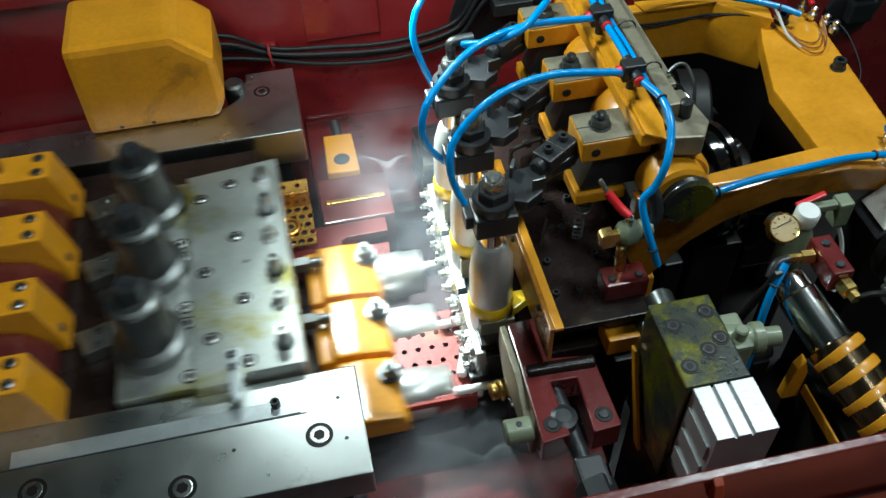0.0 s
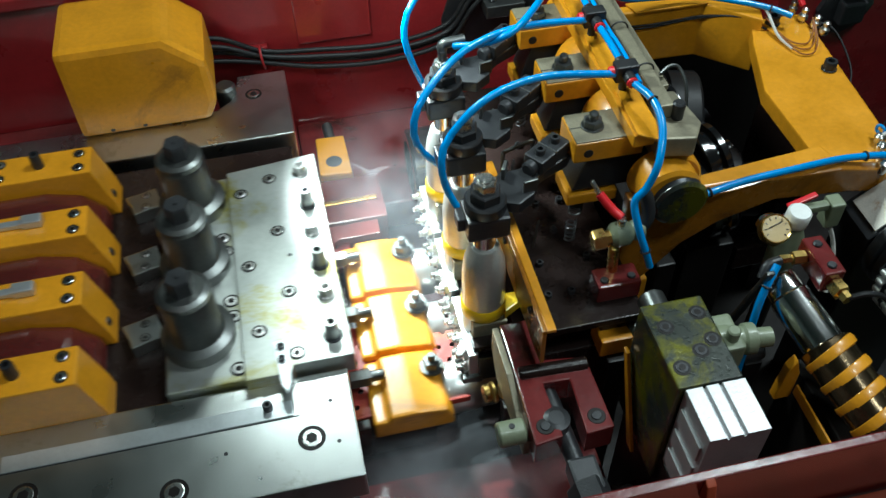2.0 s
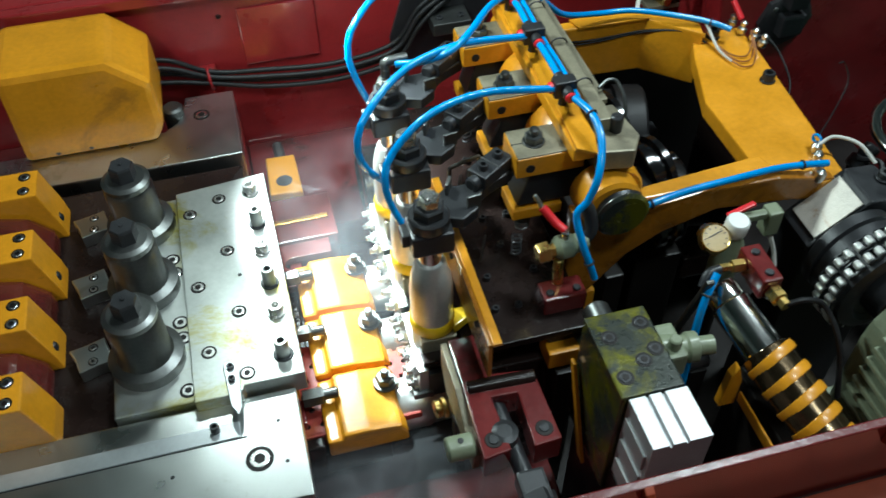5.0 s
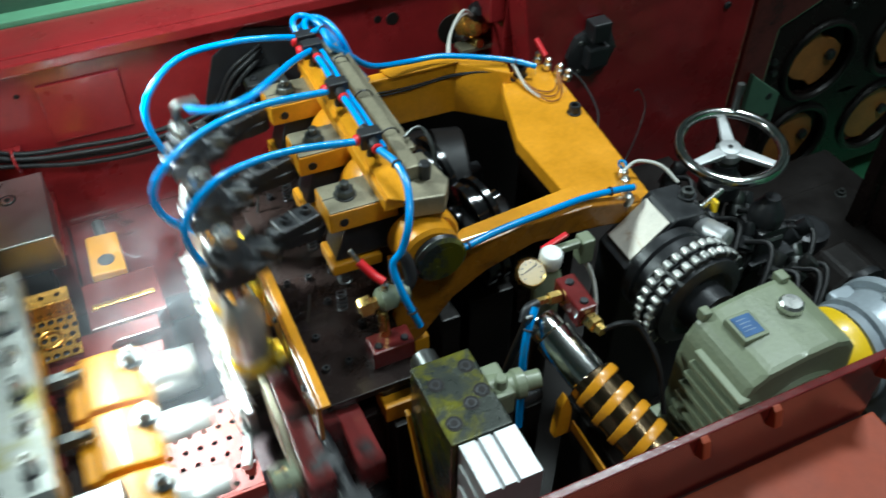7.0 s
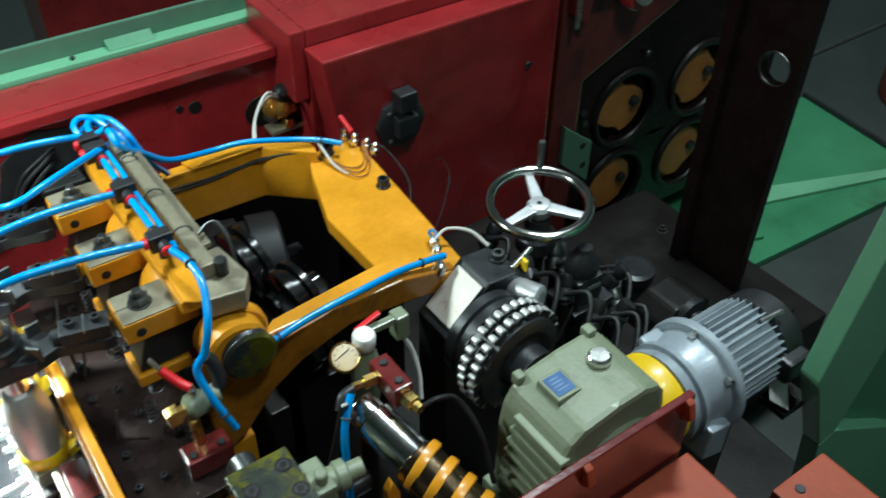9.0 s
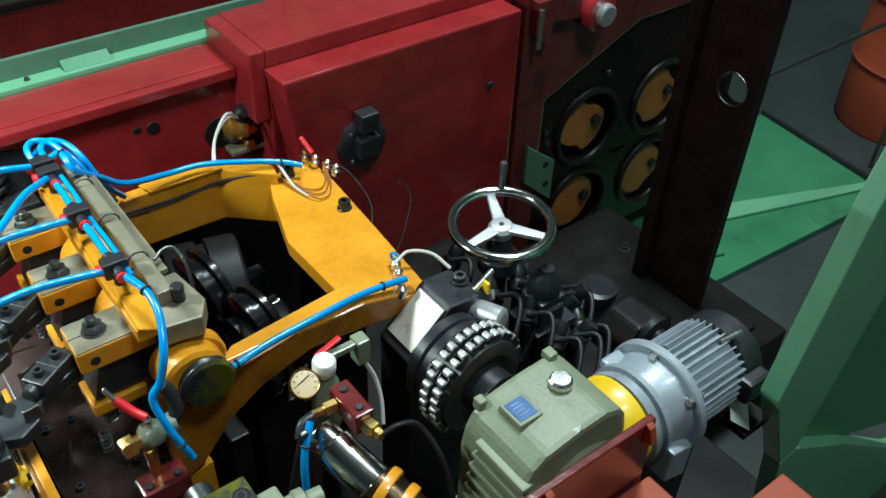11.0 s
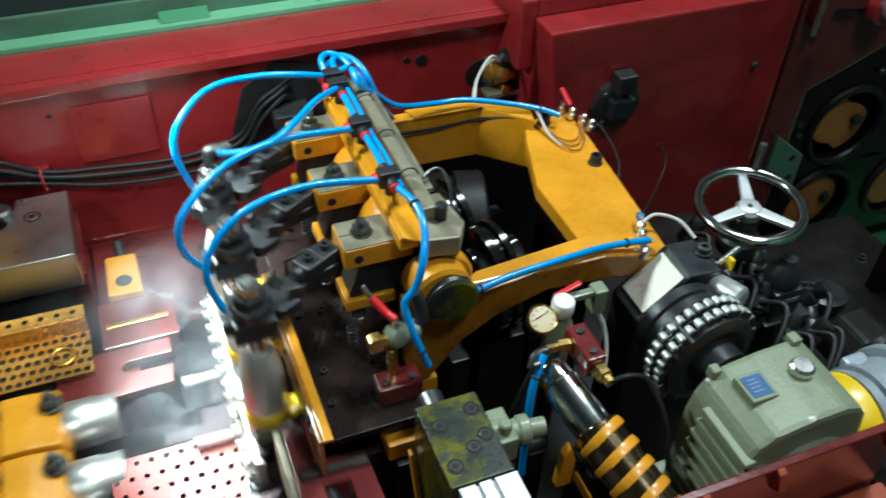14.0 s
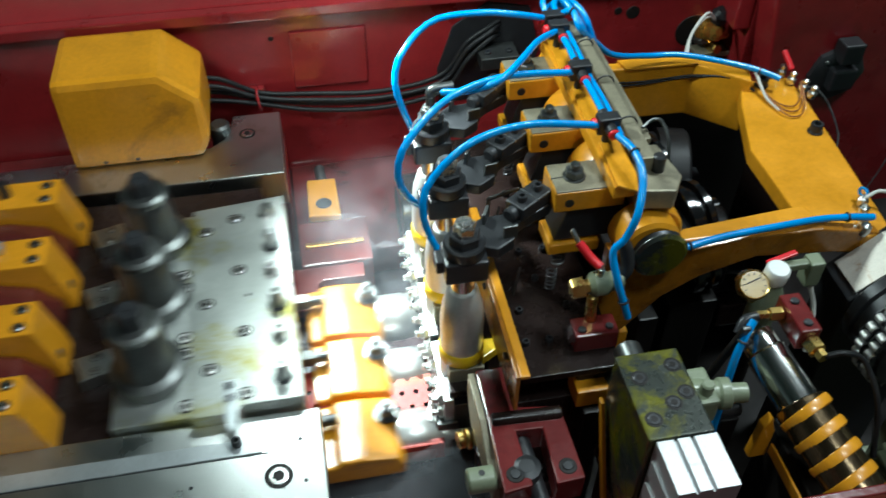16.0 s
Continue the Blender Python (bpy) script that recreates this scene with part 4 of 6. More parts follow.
part("staple", tube(B(), [(0.345, 1.15, 0.600), (0.345, 1.15, 0.66), (0.350, 1.15, 0.668), (0.40, 1.165, 0.668), (0.405, 1.165, 0.66), (0.405, 1.165, 0.600)], 0.004, 8, 3), FORGED, deck)


# ---- rocker shaft with three levers ----
NUT_Y = (1.335, 1.175, 1.018)
shaft = thing("rocker_shaft", "rocker shaft with orange hubs and three tappet blocks", "rocker")
bm = B()
lathe(bm, (0.567, 0.895, 0.735), (0, 1, 0), [(0.040, 0), (0.043, 0.004), (0.043, 0.055), (0.036, 0.058), (0.036, 0.60)], 32)
part("shaft", bm, DARK, shaft)
part("end_cap", lathe(B(), (0.567, 0.888, 0.735), (0, 1, 0), [(0.040, 0), (0.046, 0.004), (0.046, 0.006)], 36), OILED, shaft, "dark olive oily shaft end cap")
part("front_hub", lathe(B(), (0.556, 0.906, 0.738), (0, 1, 0), [(0.046, 0), (0.053, 0.005), (0.053, 0.060), (0.046, 0.066)], 36), YELLOW, shaft, "orange-yellow painted hub")
for y in NUT_Y[:2]:
    part("hub", lathe(B(), (0.538, y - 0.112, 0.742), (0, 1, 0), [(0.050, 0), (0.060, 0.006), (0.063, 0.016), (0.063, 0.056), (0.060, 0.066), (0.050, 0.072)], 36), YELLOW, shaft, "orange-yellow painted hub")
for k, y in enumerate(NUT_Y):
    lever = part("tappet_block", block(B(), (0.412, y - 0.037, 0.772), (0.530, y + 0.037, 0.812), 0.003), YELLOW, shaft, "yellow painted tappet block with a bare steel top")
    part("top_face", block(B(), (0.414, y - 0.035, 0.8115), (0.530, y + 0.035, 0.8145), 0.001), WORN, lever)
    part("slot", block(B(), (0.413, y - 0.001, 0.812), (0.448, y + 0.001, 0.8148), 0), DARK, lever)
    part("bore", rod(B(), (0.436, y - 0.0365, 0.790), (0.436, y - 0.0385, 0.790), 0.008, 14), BLACK, lever)
    bm = B()
    rod(bm, (0.452, y, 0.814), (0.452, y, 0.817), 0.019, 20)
    hexa(bm, (0.452, y, 0.817), (0.452, y, 0.829), 0.0165, 0.4 + k)
    rod(bm, (0.452, y, 0.829), (0.452, y, 0.842), 0.008, 12)
    part("nut", bm, FORGED, lever)
    bm = B()
    slab(bm, [(0.42, 0.70), (0.52, 0.70), (0.54, 0.772), (0.44, 0.772)], y - 0.028, y + 0.028, "y", 0.003)
    part("jaw", bm, DARK, lever)
    part("lower_tappet", block(B(), (0.412, y - 0.034, 0.672), (0.50, y + 0.034, 0.694), 0.003), YELLOW, shaft)
bm = B()
slab(bm, [(0.497, 0.955), (0.545, 0.955), (0.545, 1.40), (0.497, 1.40)], 0.812, 0.836, "z", 0.003)
part("saddle", bm, YELLOW, shaft)
for y in NUT_Y:
    bm = B()
    slab(bm, [(0.500, y - 0.065), (0.528, y - 0.085), (0.540, y - 0.04), (0.540, y + 0.05), (0.505, y + 0.05)], 0.836, 0.842, "z", 0.002)
    part("tongue", bm, YELLOW, shaft)
rail_bar = part("manifold_bar", block(B(), (0.546, 0.985, 0.836), (0.572, 1.41, 0.862), 0.003), WORN, shaft, "worn brown-grey steel manifold bar")
part("bar_strip", block(B(), (0.574, 1.05, 0.838), (0.590, 1.37, 0.848), 0.002), WORN, shaft)
part("pad", slab(B(), [(0.530, 0.940), (0.590, 0.930), (0.612, 0.965), (0.600, 1.05), (0.545, 1.05)], 0.798, 0.836, "z", 0.004), WORN, shaft)
part("riser", block(B(), (0.545, 0.95, 0.76), (0.59, 1.38, 0.812), 0.003), WORN, shaft)
bm = B()
rod(bm, (0.578, 0.985, 0.834), (0.578, 0.985, 0.866), 0.0105, 16)
part("knob_screw", bm, DARK, shaft)
part("knob_socket", rod(B(), (0.578, 0.985, 0.8655), (0.578, 0.985, 0.8668), 0.0055, 6), BLACK, shaft)
tube_bm = tube(B(), [(0.575, 1.06, 0.865), (0.595, 1.072, 0.868), (0.612, 1.07, 0.864), (0.618, 1.045, 0.845), (0.614, 1.02, 0.81)], 0.0032, 8, 5)
part("bent_line", tube_bm, FORGED, shaft)
for y in (1.395, 1.36, 1.222, 1.066):
    bm = B()
    block(bm, (0.497, y - 0.012, 0.862), (0.535, y + 0.012, 0.892), 0.003)
    rod(bm, (0.516, y - 0.03, 0.877), (0.516, y + 0.03, 0.877), 0.0095, 12)
    fit = part("tee_fitting", bm, BLACK, shaft)
    part("collar", rod(B(), (0.488, y, 0.878), (0.498, y, 0.878), 0.0095, 14), REDLEVER, fit)
    part("collar", rod(B(), (0.516, y - 0.036, 0.877), (0.516, y - 0.029, 0.877), 0.0095, 14), REDLEVER, fit)
    part("stem", rod(B(), (0.516, y, 0.836), (0.516, y, 0.864), 0.007, 10), DARK, fit)
part("tube_run", tube(B(), [(0.516, 1.035, 0.877), (0.516, 1.13, 0.880), (0.516, 1.192, 0.877)], 0.006, 10, 4), BLUE, shaft, "blue air tube")
part("tube_run", tube(B(), [(0.516, 1.252, 0.877), (0.516, 1.30, 0.880), (0.516, 1.33, 0.877)], 0.006, 10, 4), BLUE, shaft, "blue air tube")
part("tube_run", tube(B(), [(0.530, 1.035, 0.872), (0.531, 1.13, 0.874), (0.530, 1.20, 0.872), (0.532, 1.30, 0.874), (0.530, 1.37, 0.876)], 0.005, 10, 4), BLUE, shaft, "blue air tube")
for dx, dz, far in ((0.0, 0.0, (0.628, 1.425, 0.735)), (0.012, 0.010, (0.650, 1.440, 0.728)), (-0.010, 0.018, (0.612, 1.412, 0.745))):
    part("tube_coil", tube(B(), [(0.516 + dx, 1.400, 0.880), (0.514 + dx, 1.430, 0.878 + dz), (0.532 + dx, 1.448, 0.880 + dz), (0.556 + dx, 1.436, 0.874 + dz), (0.570 + dx, 1.405, 0.866 + dz * 0.6), (0.582 + dx, 1.385, 0.840), (0.600 + dx, 1.395, 0.795), far], 0.0058, 10, 6), BLUE, shaft, "blue air tube")
for i in range(3):
    part("cable_tie", torus(B(), (0.556, 1.08 + 0.12 * i, 0.858), (0, 1, 0), 0.017, 0.0016, 14, 6), BLACK, shaft)

for y in NUT_Y:
    bm = B()
    tube(bm, [(0.438 + 0.011 * math.cos(a * 0.8), y - 0.012 + 0.011 * math.sin(a * 0.8), 0.630 + a * 0.00095) for a in range(46)], 0.0020, 6, 2)
    part("return_spring", bm, FORGED, shaft, "coiled return spring")

# links from the levers to the tower heads: each swings about its lever end
LINK_END = [Vector((0.412, y + 0.012, 0.765)) for y in NUT_Y]
links = []
for e, y in zip(LINK_END, TOWER_Y):
    L = 0.155
    arm = thing("finger_link", "black oxide link arm with a screwed clamp joint", "link", "link arms of the transfer fingers", tuple(e))
    bm = B()
    slab(bm, [(-0.005, -0.020), (-0.020, -0.024), (-0.070, -0.016), (-0.092, -0.017), (-0.12, -0.036), (-L, -0.034), (-L - 0.02, 0.0), (-L, 0.034), (-0.12, 0.036), (-0.092, 0.017), (-0.070, 0.016), (-0.020, 0.024), (-0.005, 0.020)], -0.012, 0.010, "z", 0.003)
    part("arm", bm, DARK, arm)
    joint = part("joint", block(B(), (-0.082, -0.019, 0.008), (-0.008, 0.019, 0.034), 0.003), DARK, arm)
    part("split", block(B(), (-0.046, -0.0195, 0.030), (-0.044, 0.0195, 0.0346), 0), BRIGHT, joint)
    for x in (-0.064, -0.026):
        socket_screw(joint, (x, 0.0, 0.034), 0.0085, 0.010)
    part("knuckle", lathe(B(), (-0.096, 0, 0.018), (1, 0, 0), [(0.010, 0), (0.013, 0.003), (0.013, 0.014)], 16), DARK, joint)
    for s in (-1, 1):
        part("fin", block(B(), (-0.118, s * 0.030 - 0.003, 0.004), (-0.094, s * 0.030 + 0.003, 0.032), 0.002, pose(-0.106, 0, 0, 0, 0, s * 28) @ Matrix.Translation((0.106, 0, 0))), FORGED, arm)
    links.append(arm)

# blue air tubes to the towers: short stiff lengths that follow the heads
TUBE_A = {1: [(0.513, 1.395, 0.878), (0.44, 1.387, 0.9), (0.366, 1.388, 0.91), (0.282, 1.389, 0.9), (0.219, 1.339, 0.87), (0.202, 1.313, 0.83), (0.212, 1.3, 0.78), (0.232, 1.305, 0.72)], 2: [(0.501, 1.216, 0.878), (0.372, 1.192, 0.9), (0.267, 1.146, 0.9), (0.19, 1.094, 0.86), (0.172, 1.08, 0.81), (0.185, 1.084, 0.76), (0.225, 1.099, 0.7)], 3: [(0.499, 1.062, 0.878), (0.376, 1.055, 0.9), (0.278, 1.024, 0.9), (0.214, 1.006, 0.85), (0.198, 0.989, 0.81), (0.209, 0.984, 0.75), (0.237, 0.963, 0.7)], 4: [(0.512, 1.353, 0.878), (0.458, 1.291, 0.9), (0.403, 1.215, 0.91), (0.358, 1.174, 0.905), (0.311, 1.183, 0.885), (0.272, 1.205, 0.872)]}
TUBE_B = {1: [(0.533, 1.408, 0.878), (0.458, 1.398, 0.9), (0.372, 1.393, 0.91), (0.279, 1.396, 0.9), (0.215, 1.368, 0.87), (0.201, 1.36, 0.83), (0.208, 1.36, 0.78), (0.223, 1.368, 0.72)], 2: [(0.507, 1.219, 0.878), (0.38, 1.198, 0.9), (0.28, 1.182, 0.9), (0.196, 1.197, 0.86), (0.168, 1.208, 0.81), (0.18, 1.214, 0.76), (0.216, 1.24, 0.7)], 3: [(0.504, 1.065, 0.878), (0.383, 1.063, 0.9), (0.28, 1.067, 0.9), (0.222, 1.096, 0.85), (0.198, 1.101, 0.81), (0.204, 1.112, 0.75), (0.231, 1.108, 0.7)], 4: [(0.536, 1.366, 0.878), (0.473, 1.307, 0.9), (0.408, 1.261, 0.91), (0.353, 1.243, 0.905), (0.305, 1.287, 0.885), (0.268, 1.351, 0.872)]}
BITS = 22


def even(points, n):
    ps = spline(points, 12)
    run = [0.0]
    for a, b in zip(ps, ps[1:]):
        run.append(run[-1] + (b - a).length)
    out, j = [], 0
    for i in range(n + 1):
        want = run[-1] * i / n
        while j < len(ps) - 2 and run[j + 1] < want:
            j += 1
        u = (want - run[j]) / max(1e-9, run[j + 1] - run[j])
        out.append(ps[j].lerp(ps[j + 1], min(1, u)))
    return out


hoses = []
for k in TUBE_A:
    a, b = even(TUBE_A[k], BITS), even(TUBE_B[k], BITS)
    hose = thing("air_tube", "bright blue plastic air tube looping to a finger tower", "hose", "blue air tubes")
    bits = []
    for i in range(BITS):
        L = max((a[i + 1] - a[i]).length, (b[i + 1] - b[i]).length)
        bm = B()
        r = 0.0062
        skin(bm, [ring(bm, Vector((0, 0, h)), Vector((1, 0, 0)), Vector((0, 1, 0)), w, 12) for w, h in ((r - 0.0006, -L * 0.5 - 0.004), (r, -L * 0.5), (r, L * 0.5), (r - 0.0006, L * 0.5 + 0.004))], True, False)
        bits.append(part("tube_length", bm, BLUE, hose))
    hoses.append((bits, a, b))

# fixed blue tubes
for pts, note in (([(0.519, 1.039, 0.877), (0.531, 0.981, 0.882), (0.529, 0.932, 0.87), (0.512, 0.89, 0.84), (0.495, 0.879, 0.8), (0.477, 0.875, 0.775), (0.482, 0.852, 0.735), (0.492, 0.838, 0.7), (0.503, 0.833, 0.665)], "blue plastic air tube hanging from the rocker"), ([(0.531, 1.4, 0.885), (0.547, 1.379, 0.9), (0.555, 1.349, 0.88), (0.599, 1.379, 0.83), (0.651, 1.404, 0.78), (0.74, 1.44, 0.745), (0.817, 1.438, 0.74), (0.906, 1.399, 0.735), (0.961, 1.372, 0.728), (0.997, 1.347, 0.72)], "blue plastic air tube along the frame"), ([(0.598, 0.906, 0.727), (0.622, 0.904, 0.735), (0.688, 0.914, 0.737), (0.777, 0.922, 0.735), (0.861, 0.933, 0.728), (0.92, 0.935, 0.722), (0.97, 0.933, 0.716)], "blue plastic air tube along the yellow arm"), ([(0.655, 0.735, 0.738), (0.634, 0.716, 0.715), (0.622, 0.703, 0.68), (0.616, 0.690, 0.60), (0.612, 0.680, 0.52)], "short blue plastic air tube beside the frame")):
    o = thing("air_tube", note, "hose", "blue air tubes")
    part("tube", tube(B(), pts, 0.0062, 10, 8), BLUE, o)
    for j in (1, len(pts) - 2):
        part("cable_tie", torus(B(), pts[j], Vector(pts[j + 1]) - Vector(pts[j - 1]), 0.0075, 0.0018, 14, 6), BLACK, o)


# ---- yellow swing frame ----
fr = thing("swing_frame", "orange-yellow painted steel swing frame with a top plate", "frame")
bm = B()
slab(bm, [(0.938, 1.392), (1.042, 1.392), (1.046, 1.320), (1.026, 1.100), (1.008, 0.922), (0.958, 0.914), (0.930, 0.935), (0.864, 1.000), (0.862, 1.175), (0.908, 1.320)], 0.655, 0.690, "z", 0.005)
part("top_plate", bm, YELLOW, fr, "orange-yellow painted top plate")
bm = B()
slab(bm, [(0.940, 1.352), (0.952, 1.392), (0.858, 1.462), (0.660, 1.470), (0.560, 1.455), (0.560, 1.430), (0.668, 1.442), (0.848, 1.436)], 0.590, 0.716, "z", 0.004)
part("rear_arm", bm, YELLOW, fr)
for k in range(2):
    part("arm_cable", tube(B(), [(0.575, 1.428, 0.700 - 0.012 * k), (0.640, 1.438, 0.690 - 0.010 * k), (0.740, 1.437, 0.684 - 0.006 * k), (0.840, 1.433, 0.690 - 0.004 * k), (0.905, 1.386, 0.708), (0.950, 1.350, 0.694)], 0.0022, 6, 6), RUBBER, fr)
part("rear_cap", slab(B(), [(0.700, 1.436), (0.856, 1.432), (0.862, 1.466), (0.690, 1.472)], 0.7155, 0.720, "z", 0.001), YELLOW, fr)
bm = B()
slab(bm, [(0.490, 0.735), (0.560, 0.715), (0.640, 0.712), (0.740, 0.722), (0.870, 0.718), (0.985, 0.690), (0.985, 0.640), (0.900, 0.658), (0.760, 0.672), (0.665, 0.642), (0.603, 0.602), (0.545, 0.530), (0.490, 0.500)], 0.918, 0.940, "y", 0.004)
# the arm's shaded front is put into its darker yellow
part("front_arm", bm, SHADEYELLOW, fr, "oily yellow front arm, its shade put into the colour")
part("front_flange", slab(B(), [(0.600, 0.940), (0.880, 0.940), (0.868, 0.988), (0.640, 0.968)], 0.690, 0.712, "z", 0.003), YELLOW, fr)
part("shaft_boss", lathe(B(), (0.567, 0.9405, 0.735), (0, 1, 0), [(0.052, 0), (0.056, 0.004), (0.056, 0.022)], 32), YELLOW, fr)
part("rear_boss", lathe(B(), (0.567, 1.425, 0.735), (0, 1, 0), [(0.056, 0), (0.056, 0.035), (0.050, 0.040)], 32), YELLOW, fr)
part("pillar", block(B(), (0.93, 1.12, 0.14), (1.00, 1.28, 0.656), 0.005), BROWN, fr)
part("pillar_front", block(B(), (0.50, 0.925, 0.14), (0.56, 0.965, 0.51), 0.004), YELLOW, fr)
for (x, y) in ((1.010, 1.205), (0.975, 1.372)):
    part("collar", rod(B(), (x, y, 0.689), (x, y, 0.694), 0.015, 20), DARK, fr)
    socket_screw(fr, (x, y, 0.694), 0.0125, 0.016)
for k in range(3):
    bm = B()
    tube(bm, [(0.955, 1.375, 0.708), (0.97, 1.31 - 0.02 * k, 0.697), (1.0, 1.285 - 0.016 * k, 0.695), (1.03, 1.31 - 0.010 * k, 0.697), (1.045, 1.345, 0.71)], 0.0016, 6, 6)
    part("thin_wire", bm, COPPER, fr)
part("signal_cable", tube(B(), [(0.945, 1.40, 0.720), (0.955, 1.375, 0.722), (0.958, 1.32, 0.700), (0.968, 1.275, 0.696)], 0.0030, 8, 6), CABLE, fr)
for k, (dx, dy) in enumerate(((0, 0), (0.012, -0.03), (-0.008, 0.03), (0.018, -0.055))):
    bm = B()
    lathe(bm, (1.035 + dx, 1.365 + dy, 0.690), (0.2, 0.1, 1), [(0.006, 0), (0.010, 0.006), (0.010, 0.014), (0.006, 0.018), (0.008, 0.026), (0.003, 0.030)], 10)
    part("valve_fitting", bm, BRIGHT, fr, "small nickel valve fitting")
part("valve_lever", block(B(), (-0.005, -0.022, -0.004), (0.005, 0.022, 0.004), 0.002, pose(1.035, 1.395, 0.730, 35, 0, 12)), REDLEVER, fr)
for k in range(4):
    bm = B()
    lathe(bm, (0.985 - 0.012 * k, 0.985 - 0.022 * k, 0.690), (0.1 * k, 0.2, 1), [(0.007, 0), (0.010, 0.008), (0.010, 0.018), (0.005, 0.024)], 10)
    part("valve_fitting", bm, BRIGHT, fr, "small nickel valve fitting")
part("band_clip", torus(B(), (0.99, 1.0, 0.712), (1, 0.4, 0), 0.008, 0.003, 16, 6), BLUE, fr)
part("grey_cable", tube(B(), [(0.985, 0.985, 0.712), (1.012, 0.985, 0.724), (1.045, 0.958, 0.722), (1.062, 0.922, 0.703)], 0.0034, 8, 6), CABLE, fr)
part("grey_cable", tube(B(), [(1.045, 1.35, 0.70), (1.085, 1.32, 0.69), (1.10, 1.25, 0.64), (1.07, 1.20, 0.60)], 0.0022, 6, 6), RUBBER, fr)
part("whip_wire", tube(B(), [(1.0, 1.01, 0.705), (1.05, 1.05, 0.72), (1.085, 1.08, 0.76), (1.08, 1.10, 0.79), (1.06, 1.09, 0.80)], 0.0014, 6, 6), RUBBER, fr)

# dark mechanism below the frame opening
mech = thing("feed_mechanism", "black oily feed rollers inside the frame", "rollers")
for (x, y, r) in ((0.735, 1.31, 0.095), (0.775, 1.17, 0.080), (0.74, 1.05, 0.055)):
    bm = B()
    lathe(bm, (x - 0.05, y, 0.515), (1, 0.15, 0.1), [(r * 0.5, 0), (r * 0.5, 0.02), (r * 0.94, 0.022), (r, 0.026), (r, 0.040), (r * 0.86, 0.044), (r * 0.86, 0.056), (r, 0.060), (r, 0.072), (r * 0.94, 0.076), (r * 0.7, 0.074), (r * 0.66, 0.066), (r * 0.4, 0.066), (r * 0.4, 0.11)], 40)
    part("roller", bm, WETBLACK, mech)
part("bearing_cap", lathe(B(), (0.77, 1.20, 0.44), (0.1, -0.2, 1), [(0.055, 0), (0.060, 0.01), (0.060, 0.045), (0.045, 0.06), (0.03, 0.062)], 28), WETBLACK, mech)
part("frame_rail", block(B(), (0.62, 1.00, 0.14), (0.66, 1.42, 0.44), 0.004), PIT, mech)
# added block that darkens the opening and hides the red wall
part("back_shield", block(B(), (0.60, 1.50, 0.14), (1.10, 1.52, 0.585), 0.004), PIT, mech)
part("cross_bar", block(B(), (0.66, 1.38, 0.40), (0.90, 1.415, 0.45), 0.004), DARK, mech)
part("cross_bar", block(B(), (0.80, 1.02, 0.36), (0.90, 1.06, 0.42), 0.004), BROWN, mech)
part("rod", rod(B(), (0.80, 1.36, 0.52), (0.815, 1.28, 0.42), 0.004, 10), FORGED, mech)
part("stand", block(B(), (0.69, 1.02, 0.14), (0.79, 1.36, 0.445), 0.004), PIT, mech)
part("drum", lathe(B(), (0.68, 1.385, 0.48), (1, -0.25, 0), [(0.06, 0), (0.105, 0.004), (0.110, 0.012), (0.110, 0.07), (0.100, 0.074), (0.100, 0.088), (0.110, 0.092), (0.110, 0.15), (0.105, 0.156), (0.05, 0.158)], 44), RUBBER, mech)
part("drum", lathe(B(), (0.73, 1.16, 0.475), (1, -0.25, 0), [(0.05, 0), (0.082, 0.004), (0.086, 0.010), (0.086, 0.10), (0.080, 0.106), (0.055, 0.108), (0.055, 0.15)], 44), RUBBER, mech)

# sensor with white cables at the back wall, and the black feed cables
sens = thing("wall_sensor", "black and brass sensor with two white cables on the red wall", "sensor")
bm = B()
lathe(bm, (1.015, 1.730, 0.610), (0.25, -1, 0.35), [(0.030, 0), (0.030, 0.02), (0.022, 0.024), (0.022, 0.05), (0.010, 0.055)], 18)
part("housing", bm, BRASSY, sens)
part("cap", lathe(B(), (1.03, 1.70, 0.650), (0, -0.3, 1), [(0.02, 0), (0.022, 0.02), (0.012, 0.035)], 14), BLACK, sens)
part("hole_liner", rod(B(), (0.985, 1.7325, 0.605), (0.985, 1.7385, 0.605), 0.042, 24), PIT, sens)
for k, (x, z) in enumerate(((1.000, 0.585), (1.045, 0.600), (1.030, 0.565))):
    part("gland_nut", hexa(B(), (x, 1.733, z), (x + 0.008, 1.700 - 0.008 * k, z + 0.012), 0.013, k), BRASS if k else FORGED, sens)
part("bracket", block(B(), (0.99, 1.690, 0.553), (1.075, 1.7335, 0.565), 0.002), WORN, sens)
for k in range(2):
    part("cable", tube(B(), [(1.02, 1.69, 0.655), (0.975, 1.66, 0.685 + 0.01 * k), (0.915, 1.60, 0.68), (0.875, 1.52 + 0.01 * k, 0.66), (0.86, 1.485, 0.64)], 0.0034, 8, 6), CABLE, sens)
loom = thing("cable_loom", "bundle of black corrugated cables along the red wall", "cable")
for k, (dz, dy) in enumerate(((0, 0), (0.014, 0.008), (-0.012, 0.010), (0.024, -0.004))):
    part("cable", tube(B(), [(-0.30, 1.70 - dy, 0.60 + dz), (-0.16, 1.70 - dy, 0.590 + dz * 1.4), (-0.06, 1.705 - dy, 0.555 + dz * 0.6), (0.06, 1.70 - dy, 0.532 + dz), (0.22, 1.70 - dy, 0.520 + dz), (0.36, 1.71 - dy, 0.54 + dz), (0.42, 1.71 - dy, 0.62 + dz), (0.47, 1.715 - dy, 0.66 + dz * 0.6), (0.50, 1.732, 0.66 + dz)], 0.0058, 10, 8), RUBBER, loom)
